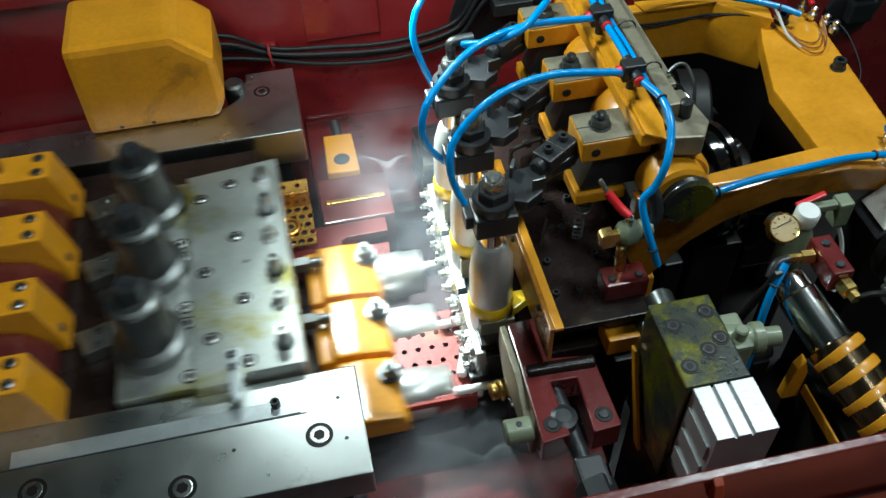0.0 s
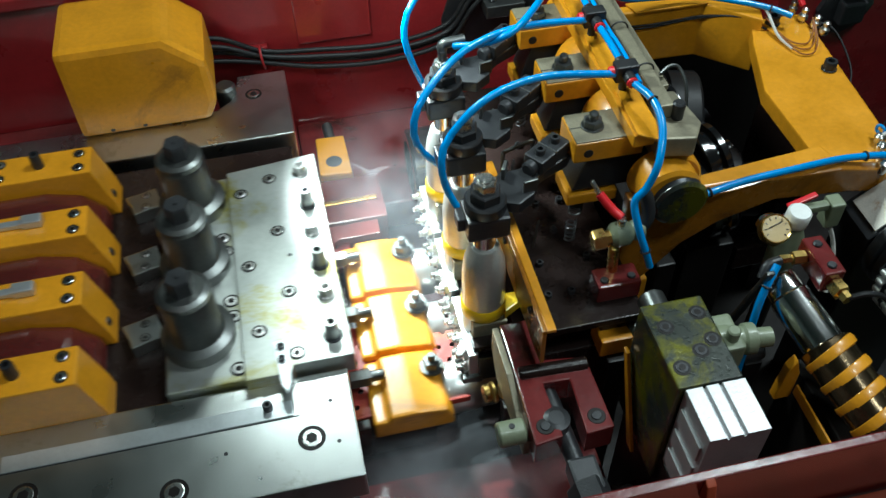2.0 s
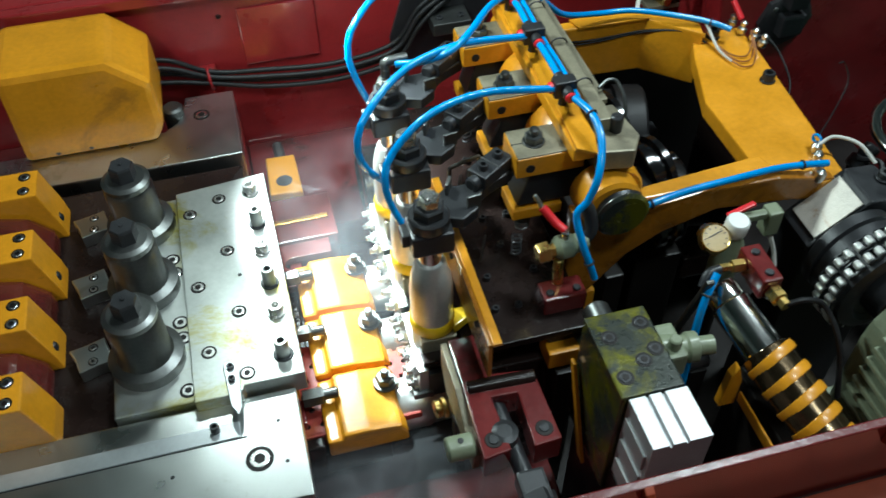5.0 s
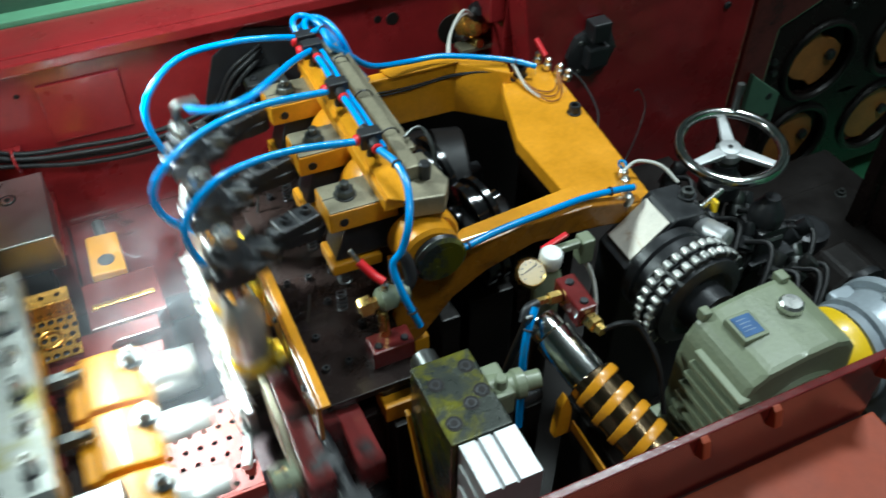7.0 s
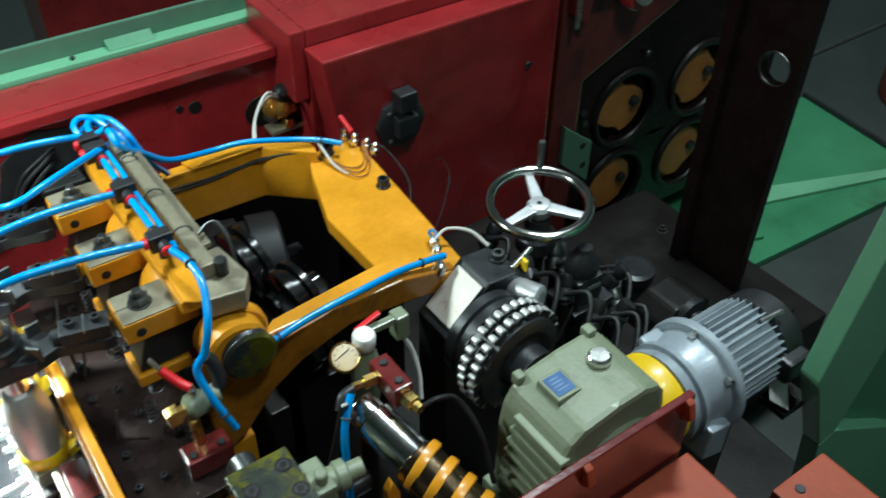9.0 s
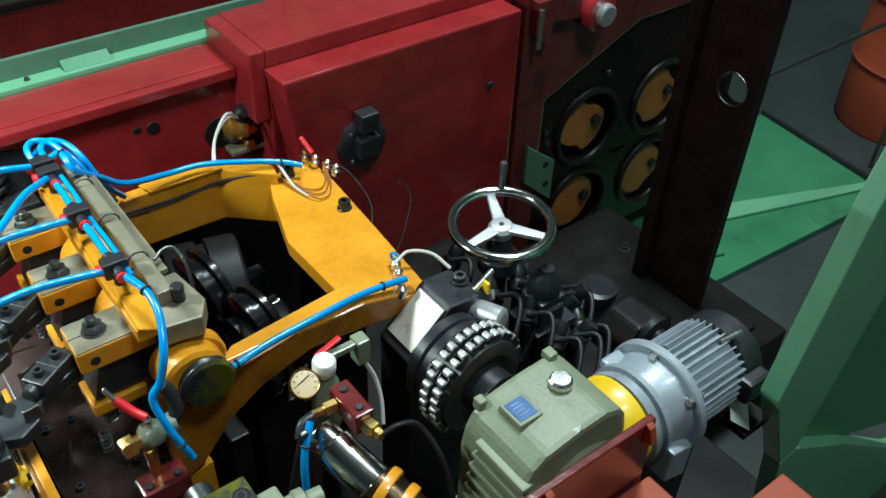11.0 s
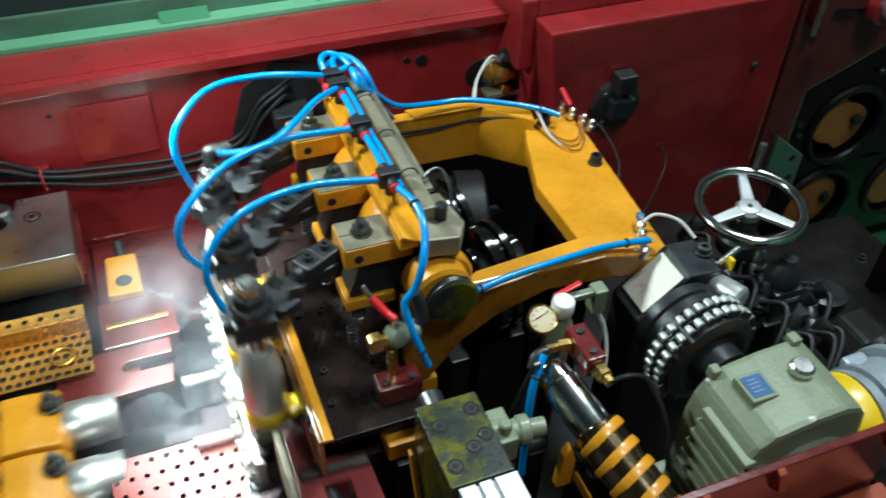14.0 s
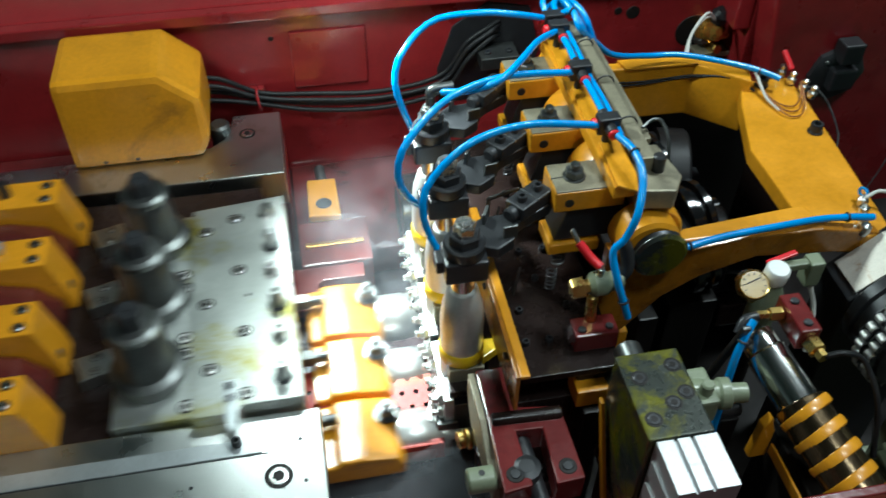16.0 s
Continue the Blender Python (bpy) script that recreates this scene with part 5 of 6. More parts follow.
part("clip", torus(B(), (-0.065, 1.700, 0.560), (1, 0, 0.1), 0.026, 0.003, 18, 6), RED, loom)
port = thing("cable_port", "dark cable port with a bolted grey plate in the red wall", "port")
part("liner", slab(B(), [(0.36, 0.47), (0.57, 0.49), (0.60, 0.60), (0.57, 0.715), (0.47, 0.735), (0.39, 0.68), (0.355, 0.57)], 1.729, 1.737, "y", 0.002), BLACK, port)
plate = part("plate", block(B(), (0.445, 1.66, 0.60), (0.535, 1.728, 0.63), 0.003), FORGED, port)
for x in (0.465, 0.515):
    socket_screw(plate, (x, 1.685, 0.630), 0.008, 0.006)
gl = thing("cable_gland", "dark plug connector bolted to the red guard panel", "connector", "", (-0.02, -0.041, 0.012))
bm = B()
lathe(bm, (1.285, 1.581, 0.570), (0, -1, 0), [(0.070, 0), (0.070, 0.012), (0.062, 0.018), (0.030, 0.020)], 8)
part("flange", bm, BLACK, gl)
part("plug", block(B(), (1.255, 1.535, 0.545), (1.315, 1.568, 0.600), 0.006), DARK, gl)
part("tail", block(B(), (1.262, 1.535, 0.615), (1.312, 1.578, 0.665), 0.005), BLACK, gl)
for a in range(4):
    part("screw", rod(B(), (1.285 + 0.055 * math.cos(a * 1.57 + 0.8), 1.566, 0.57 + 0.055 * math.sin(a * 1.57 + 0.8)), (1.285 + 0.055 * math.cos(a * 1.57 + 0.8), 1.560, 0.57 + 0.055 * math.sin(a * 1.57 + 0.8)), 0.006, 10), BRIGHT, gl)


# ---- ball valve on the red block ----
bv = thing("ball_valve", "brass and zinc ball valve with a red lever", "valve")
part("base", block(B(), (0.418, 0.826, 0.600), (0.492, 0.868, 0.640), 0.004), MAROON, bv, "red painted valve base")
for x in (0.432, 0.478):
    part("screw", rod(B(), (x, 0.84, 0.639), (x, 0.84, 0.644), 0.007, 12), DARK, bv)
bm = B()
rod(bm, (0.452, 0.860, 0.638), (0.452, 0.868, 0.690), 0.009, 14)
part("nipple", bm, BRASS, bv)
bm = B()
lathe(bm, (0.415, 0.872, 0.705), (1, 0.05, 0.05), [(0.016, 0), (0.018, 0.004), (0.018, 0.020), (0.012, 0.022), (0.012, 0.03)], 6)
part("end_nut", bm, BRASS, bv)
bm = B()
lathe(bm, (0.445, 0.874, 0.707), (1, 0.05, 0.05), [(0.014, 0), (0.021, 0.008), (0.021, 0.028), (0.015, 0.036), (0.017, 0.040), (0.017, 0.055)], 14)
part("body", bm, OLIVE, bv)
part("stem", rod(B(), (0.462, 0.875, 0.722), (0.462, 0.875, 0.744), 0.007, 12), BRIGHT, bv)
bm = B()
tube(bm, [(0.462, 0.878, 0.742), (0.450, 0.892, 0.750), (0.434, 0.912, 0.768)], 0.0075, 10, 5)
part("lever", bm, REDLEVER, bv)
part("rod", rod(B(), (0.434, 0.912, 0.768), (0.424, 0.926, 0.786), 0.004, 10), BRIGHT, bv)
part("elbow", tube(B(), [(0.494, 0.876, 0.71), (0.508, 0.880, 0.730), (0.505, 0.890, 0.762), (0.498, 0.894, 0.775)], 0.011, 12, 5), DARK, bv)

# ---- oil-covered manifold with the aluminium block and solenoid ----
mf = thing("hydraulic_manifold", "oil-covered steel manifold block with bored holes", "manifold")
part("body", block(B(), (0.443, 0.586, 0.44), (0.540, 0.735, 0.700), 0.003), OILED, mf)
for (x, y) in ((0.462, 0.618), (0.466, 0.690), (0.500, 0.640), (0.522, 0.705), (0.524, 0.655)):
    counterbore(mf, (x, y, 0.700), 0.0125, material=DARK)
part("plug", rod(B(), (0.480, 0.735, 0.665), (0.480, 0.775, 0.665), 0.022, 20), FORGED, mf)
bm = B()
lathe(bm, (0.540, 0.668, 0.670), (1, -0.12, 0), [(0.026, 0), (0.026, 0.018), (0.020, 0.022), (0.020, 0.040), (0.024, 0.044), (0.024, 0.058), (0.015, 0.062), (0.015, 0.085)], 20)
part("solenoid", bm, OLIVE, mf, "grey-green solenoid valve")
part("solenoid_block", block(B(), (0.536, 0.635, 0.640), (0.572, 0.700, 0.692), 0.005), OLIVE, mf)
part("knob", rod(B(), (0.556, 0.655, 0.690), (0.556, 0.655, 0.712), 0.010, 14), OLIVE, mf)
bm = B()
slab(bm, [(0.452, 0.50), (0.541, 0.50), (0.541, 0.700), (0.5065, 0.700), (0.5055, 0.694), (0.5025, 0.694), (0.5015, 0.700), (0.4825, 0.700), (0.4815, 0.694), (0.4785, 0.694), (0.4775, 0.700), (0.452, 0.700)], 0.500, 0.583, "y", 0.0012)
part("aluminium_block", bm, ALU, mf, "ribbed bright aluminium block")
bm = B()
for k in range(3):
    block(bm, (0.4485, 0.510, 0.52 + k * 0.055), (0.4525, 0.575, 0.555 + k * 0.055), 0.001)
part("side_ribs", bm, ALU, mf)
part("foot", block(B(), (0.45, 0.52, 0.14), (0.535, 0.72, 0.505), 0.003), PIT, mf)
ybr = thing("yellow_bracket", "yellow painted bracket plate beside the manifold", "bracket")
part("plate", block(B(), (0.415, 0.775, 0.520), (0.470, 0.825, 0.560), 0.003), YELLOW, ybr)
part("edge", slab(B(), [(0.735, 0.60), (0.722, 0.60), (0.640, 0.43), (0.660, 0.43)], 0.432, 0.438, "x", 0.001), YELLOW, ybr)
part("boss", rod(B(), (0.465, 0.80, 0.545), (0.49, 0.80, 0.545), 0.018, 18), FORGED, ybr)
part("stay", block(B(), (0.425, 0.76, 0.14), (0.46, 0.80, 0.521), 0.003), PIT, ybr)
hn = thing("floor_nut", "dark hex nut on a foot plate in the trough", "nut")
part("foot", block(B(), (0.395, 0.565, 0.25), (0.44, 0.615, 0.38), 0.003), BROWN, hn)
hex_nut(hn, (0.415, 0.59, 0.38), 0.014, 0.018, material=DARK)

# ---- banded hydraulic cylinder ----
cy = thing("hydraulic_cylinder", "chromed hydraulic cylinder with orange and black bands", "cylinder")
AX0, AX1 = Vector((0.672, 0.745, 0.690)), Vector((0.752, 0.425, 0.600))
ad = (AX1 - AX0).normalized()
al = (AX1 - AX0).length
bm = B()
lathe(bm, AX0, ad, [(0.026, 0), (0.028, 0.004), (0.028, 0.03), (0.032, 0.034), (0.032, 0.13), (0.036, 0.134), (0.036, al * 0.96), (0.030, al)], 32)
part("barrel", bm, CHROME, cy)
part("sleeve", lathe(B(), AX0 + ad * 0.120, ad, [(0.036, 0), (0.0390, 0.002), (0.0390, al * 0.93 - 0.122), (0.036, al * 0.93 - 0.12)], 32), BRONZE, cy, "dark oily chrome sleeve")
for k in range(5):
    p = AX0 + ad * (0.128 + k * 0.036)
    bm = B()
    x, y, z = frame_of(ad)
    tilt = (ad + x * 0.18).normalized()
    lathe(bm, p, tilt, [(0.0375, 0), (0.0415, 0.002), (0.0425, 0.008), (0.0415, 0.016), (0.0375, 0.018)], 32)
    part("band", bm, YELLOW, cy, "orange-yellow band")
part("cradle", block(B(), (0.685, 0.46, 0.14), (0.76, 0.66, 0.585), 0.004), PIT, cy)
part("clip_plate", slab(B(), [(0.636, 0.56), (0.664, 0.56), (0.662, 0.625), (0.650, 0.660), (0.640, 0.640)], 0.612, 0.628, "y", 0.003), YELLOW, cy)
part("clip_strip", block(B(), (0.662, 0.45, 0.575), (0.666, 0.61, 0.598), 0.002), YELLOW, cy)
part("head_block", block(B(), (0.705, 0.690, 0.712), (0.738, 0.765, 0.752), 0.003, None), MAROON, cy, "oily red port block")
for y in (0.705, 0.748):
    part("screw", rod(B(), (0.722, y, 0.751), (0.722, y, 0.756), 0.007, 12), DARK, cy)
bm = B()
lathe(bm, (0.724, 0.690, 0.728), (0.15, -1, 0), [(0.013, 0), (0.014, 0.004), (0.014, 0.02), (0.009, 0.022), (0.009, 0.034)], 6)
part("brass_fitting", bm, BRASS, cy)
bm = B()
lathe(bm, (0.704, 0.742, 0.735), (-1, 0.1, 0), [(0.010, 0), (0.011, 0.003), (0.011, 0.02), (0.007, 0.022), (0.007, 0.04)], 6)
part("brass_elbow", bm, BRASS, cy)
part("hose", tube(B(), [(0.732, 0.66, 0.728), (0.76, 0.655, 0.735), (0.79, 0.645, 0.72), (0.80, 0.60, 0.68), (0.80, 0.56, 0.60)], 0.0045, 8, 6), RUBBER, cy)
part("tee", tube(B(), [(0.665, 0.744, 0.735), (0.645, 0.742, 0.732), (0.632, 0.730, 0.718)], 0.008, 10, 5), DARK, cy)
lv = thing("hand_lever", "grey steel hand lever", "lever")
part("bar", block(B(), (-0.007, -0.004, -0.14), (0.007, 0.004, 0.045), 0.003, pose(0.632, 0.728, 0.700, 12, 4, 0)), FORGED, lv)
part("pivot", rod(B(), (0.615, 0.70, 0.565), (0.66, 0.70, 0.565), 0.014, 14), DARK, lv)
part("post", block(B(), (0.622, 0.68, 0.14), (0.652, 0.72, 0.562), 0.003), PIT, lv)

# ---- pressure gauge and regulator ----
pg = thing("pressure_gauge", "round pressure gauge with an amber dial", "gauge")
gx = Vector((0.684, 0.800, 0.742))
gn = Vector((-0.15, -0.55, 0.85)).normalized()
part("case", lathe(B(), gx - gn * 0.022, gn, [(0.021, 0), (0.024, 0.004), (0.024, 0.022), (0.0225, 0.024), (0.0205, 0.022)], 30), BRASS, pg)
part("dial", lathe(B(), gx - gn * 0.0005, gn, [(0.0208, 0), (0.0208, 0.0012)], 30), DIAL, pg)
gxx, gyy, _ = frame_of(gn)
bm = B()
rod(bm, gx + gn * 0.002 - gxx * 0.012, gx + gn * 0.002 + gxx * 0.010 + gyy * 0.012, 0.0009, 6)
part("needle", bm, BLACK, pg)
bm = B()
for i in range(9):
    a = -0.6 + i * 0.55
    o = gxx * math.cos(a) + gyy * math.sin(a)
    rod(bm, gx + gn * 0.0015 + o * 0.0145, gx + gn * 0.0015 + o * 0.0185, 0.0007, 6)
part("marks", bm, BLACK, pg)
part("stem", rod(B(), gx - gn * 0.02, (0.70, 0.812, 0.690), 0.007, 10), BRASS, pg)
rg = thing("air_regulator", "grey air regulator with a white knob", "regulator")
part("body", lathe(B(), (0.727, 0.818, 0.600), (0, 0, 1), [(0.022, 0), (0.024, 0.005), (0.024, 0.10), (0.018, 0.115), (0.018, 0.13)], 20), OLIVE, rg)
part("knob", lathe(B(), (0.727, 0.816, 0.728), (0, -0.1, 1), [(0.017, 0), (0.019, 0.004), (0.019, 0.026), (0.016, 0.030)], 24), WHITE, rg)
part("bowl", lathe(B(), (0.705, 0.835, 0.700), (-0.5, 0.4, 0.7), [(0.010, 0), (0.017, 0.006), (0.017, 0.020), (0.008, 0.026)], 18), CHROME, rg)
part("lever", block(B(), (-0.026, -0.005, -0.003), (0.026, 0.005, 0.003), 0.002, pose(0.755, 0.850, 0.738, 0, -10, 8)), REDLEVER, rg)
part("arm", block(B(), (0.745, 0.838, 0.715), (0.815, 0.852, 0.728), 0.003), OLIVE, rg)
part("elbow", block(B(), (0.80, 0.83, 0.68), (0.825, 0.858, 0.732), 0.004), OLIVE, rg)
part("line", tube(B(), [(0.815, 0.84, 0.68), (0.83, 0.83, 0.64), (0.83, 0.81, 0.60), (0.82, 0.79, 0.56)], 0.004, 8, 6), CABLE, rg)
part("post", rod(B(), (0.727, 0.818, 0.14), (0.727, 0.818, 0.602), 0.016, 14), PIT, rg)


# ---- chain coupling, gearbox, motor ----
cc = thing("chain_coupling", "double-strand roller chain coupling on a dark hub", "coupling")
CX = Vector((0.972, 0.745, 0.625))
cd = Vector((0.10, -1.0, 0.0)).normalized()
R = 0.098
bm = B()
lathe(bm, CX - cd * 0.05, cd, [(0.05, 0), (0.084, 0.004), (0.084, 0.04), (0.090, 0.042), (0.090, 0.082), (0.080, 0.086), (0.068, 0.088), (0.060, 0.080), (0.046, 0.080), (0.046, 0.12)], 40)
part("hub", bm, DARK, cc)
part("back_disc", lathe(B(), CX - cd * 0.075, cd, [(0.080, 0), (0.086, 0.004), (0.086, 0.022), (0.080, 0.026)], 40), DARK, cc)
x, y, z = frame_of(cd)
links_n = 32
for s in (-1, 1):
    for i in range(links_n):
        a = math.tau * i / links_n
        o = x * math.cos(a) + y * math.sin(a)
        tg = y * math.cos(a) - x * math.sin(a)
        c = CX + cd * (0.003 + s * 0.0125) + o * R
        bm = B()
        rod(bm, c - cd * 0.0080, c + cd * 0.0080, 0.0072, 10)
        part("roller", bm, CHAIN, cc)
        if i % 2 == 0:
            bm = B()
            n2 = c + (x * math.cos(a + math.tau / links_n) + y * math.sin(a + math.tau / links_n) - o) * R
            for side in (-1, 1):
                rod(bm, c + cd * side * 0.0095 - cd * 0.001, c + cd * side * 0.0095 + cd * 0.001, 0.0062, 8)
                rod(bm, n2 + cd * side * 0.0095 - cd * 0.001, n2 + cd * side * 0.0095 + cd * 0.001, 0.0062, 8)
                m = Matrix.Translation((c + n2) / 2 + cd * side * 0.0095) @ Matrix((tg, cd, o)).transposed().to_4x4()
                block(bm, (-(n2 - c).length / 2, -0.001, -0.0045), ((n2 - c).length / 2, 0.001, 0.0045), 0, m)
            part("link_plate", bm, DARK, cc)
part("shaft", rod(B(), CX - cd * 0.16, CX + cd * 0.14, 0.030, 24), DARK, cc)
hb = thing("bearing_block", "black painted bearing block with a saw-cut face", "bearing block")
bm = B()
slab(bm, [(0.905, 0.14), (1.10, 0.14), (1.10, 0.660), (1.060, 0.700), (1.000, 0.705), (0.905, 0.620)], 0.835, 0.925, "y", 0.004)
part("body", bm, DARK, hb)
bm = B()
m = Matrix.Translation((0.9505, 0.880, 0.6650)) @ pose(0, 0, 0, 0, -41.8, 0)
block(bm, (-0.046, -0.040, -0.001), (0.050, 0.034, 0.0025), 0.001, m)
part("cut_face", bm, RAWCUT, hb, "raw saw-cut steel face")
part("washer", rod(B(), (1.055, 0.885, 0.702), (1.055, 0.885, 0.707), 0.017, 20), DARK, hb)
socket_screw(hb, (1.055, 0.885, 0.707), 0.0125, 0.010, material=FORGED)
part("spool", lathe(B(), (1.055, 0.840, 0.665), (0.35, -1, 0.1), [(0.020, 0), (0.023, 0.004), (0.023, 0.058), (0.019, 0.062), (0.012, 0.063)], 24), ALU, hb)
part("tie", block(B(), (1.080, 0.835, 0.690), (1.087, 0.850, 0.715), 0.002), LEMON, hb)
part("arm", rod(B(), (1.06, 0.85, 0.70), (1.12, 0.87, 0.705), 0.006, 10), BRIGHT, hb)

gb = thing("gearbox", "grey-green enamelled cast gearbox with cooling ribs", "gearbox")
bm = B()
slab(bm, [(0.842, 0.50), (0.842, 0.675), (0.848, 0.712), (0.862, 0.740), (0.885, 0.757), (0.95, 0.768), (1.005, 0.770), (1.034, 0.760), (1.050, 0.738), (1.058, 0.70), (1.058, 0.50)], 0.470, 0.612, "y", 0.010)
part("case", bm, OLIVE, gb)
for k in range(8):
    part("rib", block(B(), (0.820 + 0.0004 * k * k, 0.466, 0.555 + k * 0.022), (0.860, 0.575, 0.565 + k * 0.022), 0.003), OLIVE, gb)
for k in range(6):
    part("side_rib", block(B(), (0.845, 0.452, 0.52 + k * 0.034), (0.885, 0.474, 0.527 + k * 0.034), 0.002), OLIVE, gb)
bm = B()
lathe(bm, (0.965, 0.472, 0.630), (0, -1, 0), [(0.085, 0), (0.085, 0.010), (0.078, 0.014), (0.055, 0.012), (0.050, 0.020)], 36)
part("side_cover", bm, OLIVE, gb)
for a in (0.5, 2.1, 3.6, 5.2):
    part("cover_bolt", hexa(B(), (0.965 + 0.07 * math.cos(a), 0.459, 0.63 + 0.07 * math.sin(a)), (0.965 + 0.07 * math.cos(a), 0.450, 0.63 + 0.07 * math.sin(a)), 0.007), OLIVE, gb)
part("ear", block(B(), (0.866, 0.598, 0.740), (0.882, 0.616, 0.762), 0.004), OLIVE, gb)
part("ear", block(B(), (1.004, 0.597, 0.762), (1.022, 0.618, 0.779), 0.004), OLIVE, gb)
part("foot", block(B(), (0.835, 0.46, 0.14), (1.06, 0.63, 0.505), 0.004), OLIVE, gb)
part("fill_plug", lathe(B(), (0.985, 0.553, 0.768), (0, 0, 1), [(0.017, 0), (0.019, 0.003), (0.019, 0.012), (0.015, 0.016)], 12, 0.0, False), BRIGHT, gb, "bright filler plug")
tagp = part("nameplate", block(B(), (0.884, 0.528, 0.7535), (0.928, 0.578, 0.768), 0.002, None), OLIVE, gb)
part("plate_face", block(B(), (0.889, 0.534, 0.7679), (0.923, 0.572, 0.7690), 0), BLUETAG, tagp, "blue printed nameplate")
bm = B()
for i in range(4):
    block(bm, (0.895, 0.543 + i * 0.007, 0.7689), (0.915 - 0.004 * (i % 2), 0.5440 + i * 0.007, 0.7693), 0)
part("print", bm, MOTOR, tagp)
part("input_cap", lathe(B(), (0.965, 0.612, 0.640), (0, 1, 0), [(0.06, 0), (0.06, 0.012), (0.04, 0.016), (0.032, 0.05)], 28), BRASSY, gb)

yg = thing("coupling_guard", "yellow painted curved coupling guard", "guard")
bm = B()
lathe(bm, (1.056, 0.528, 0.625), (1, 0, 0), [(0.058, 0), (0.070, 0.010), (0.080, 0.040), (0.080, 0.055)], 36)
part("shell", bm, LEMON, yg)
part("foot", block(B(), (1.062, 0.50, 0.14), (1.12, 0.565, 0.56), 0.003), LEMON, yg)
mo = thing("electric_motor", "grey-blue finned electric motor with a flange", "motor")
MY, MZ = 0.525, 0.622
bm = B()
lathe(bm, (1.112, MY, MZ), (1, 0, 0), [(0.074, 0), (0.084, 0.003), (0.084, 0.014), (0.079, 0.016), (0.079, 0.024), (0.088, 0.026), (0.088, 0.036), (0.078, 0.040), (0.084, 0.075), (0.090, 0.088)], 44)
part("gear_head", bm, MOTOR, mo)
bm = B()
lathe(bm, (1.198, MY, MZ), (1, 0, 0), [(0.101, 0), (0.104, 0.003), (0.104, 0.015), (0.100, 0.018)], 48)
part("flange", bm, MOTOR, mo)
for a in (0.35, 1.4, 2.45, 3.5, 4.55, 5.6):
    part("flange_bolt", hexa(B(), (1.190, MY + 0.093 * math.cos(a), MZ + 0.093 * math.sin(a)), (1.222, MY + 0.093 * math.cos(a), MZ + 0.093 * math.sin(a)), 0.008, a), BRIGHT, mo)
part("shell", lathe(B(), (1.214, MY, MZ), (1, 0, 0), [(0.071, 0), (0.071, 0.135)], 40), MOTOR, mo)
for i in range(36):
    a = math.tau * i / 36
    bm = B()
    block(bm, (1.217, -0.0014, 0.068), (1.346, 0.0014, 0.083), 0, Matrix.Translation((0, MY, MZ)) @ pose(0, 0, 0, math.degrees(a), 0, 0))
    part("fin", bm, MOTOR, mo)
part("fan_cowl", lathe(B(), (1.346, MY, MZ), (1, 0, 0), [(0.076, 0), (0.082, 0.003), (0.082, 0.045), (0.070, 0.058), (0.02, 0.060)], 40), BLACK, mo)
part("boss", block(B(), (1.150, MY + 0.055, MZ + 0.030), (1.195, MY + 0.088, MZ + 0.050), 0.006), MOTOR, mo)
part("terminal_box", block(B(), (1.33, MY - 0.10, MZ - 0.02), (1.39, MY - 0.06, MZ + 0.03), 0.008), BLACK, mo)
part("foot_rib", slab(B(), [(1.14, 0.54), (1.195, 0.52), (1.195, 0.60), (1.145, 0.61)], MY - 0.100, MY - 0.055, "y", 0.005), MOTOR, mo)
part("lifting_screw", rod(B(), (1.33, MY - 0.02, MZ + 0.075), (1.362, MY - 0.035, MZ + 0.095), 0.005, 10), BRIGHT, mo)
part("stool", block(B(), (1.14, 0.47, 0.14), (1.29, 0.57, 0.556), 0.004), PIT, mo)
pap = thing("paper_tag", "torn white paper tag stuck beside the motor", "paper")
part("sheet", slab(B(), [(0, 0), (0.045, 0.012), (0.06, 0.055), (0.035, 0.060), (0.02, 0.035), (0.0, 0.03)], 0, 0.0012, "z", 0), WHITE, pap)
pap.matrix_world = pose(1.335, 0.405, 0.555, 20, -10, 30) @ Matrix.Diagonal((1.25, 1.25, 1, 1))
pst = thing("tag_shelf", "dark steel shelf below the motor", "shelf")
part("plate", block(B(), (1.325, 0.404, 0.535), (1.40, 0.46, 0.548), 0.002), PIT, pst)

# ---- handwheel and the valves round it ----
hw = thing("handwheel", "chromed three-spoke handwheel with a turning grip", "handwheel")
W = Vector((1.292, 1.038, 0.620))
wn = Vector((-0.06, -0.06, 1)).normalized()
part("rim", torus(B(), W + wn * 0.012, wn, 0.106, 0.0115, 56, 14), CHROME, hw)
wx, wy, _ = frame_of(wn)
bm = B()
lathe(bm, W - wn * 0.02, wn, [(0.020, 0), (0.026, 0.004), (0.028, 0.022), (0.022, 0.030), (0.010, 0.031)], 24)
part("hub", bm, ALU, hw)
part("hub_bore", rod(B(), W + wn * 0.0105, W + wn * 0.0118, 0.006, 12), BLACK, hw)
for a in (1.90, 1.90 + math.tau / 3, 1.90 + 2 * math.tau / 3):
    o = wx * math.cos(a) + wy * math.sin(a)
    bm = B()
    m = Matrix.Translation(W) @ Matrix((o, wn.cross(o), wn)).transposed().to_4x4()
    slab(bm, [(0.018, -0.014), (0.103, -0.009), (0.103, 0.009), (0.018, 0.014)], -0.003, 0.008, "z", 0.003)
    bmesh.ops.transform(bm, matrix=m, verts=bm.verts)
    part("spoke", bm, ALU, hw)
o = Vector((0.64, 0.77, 0)).normalized()
g0 = W + o * 0.106 + wn * 0.02
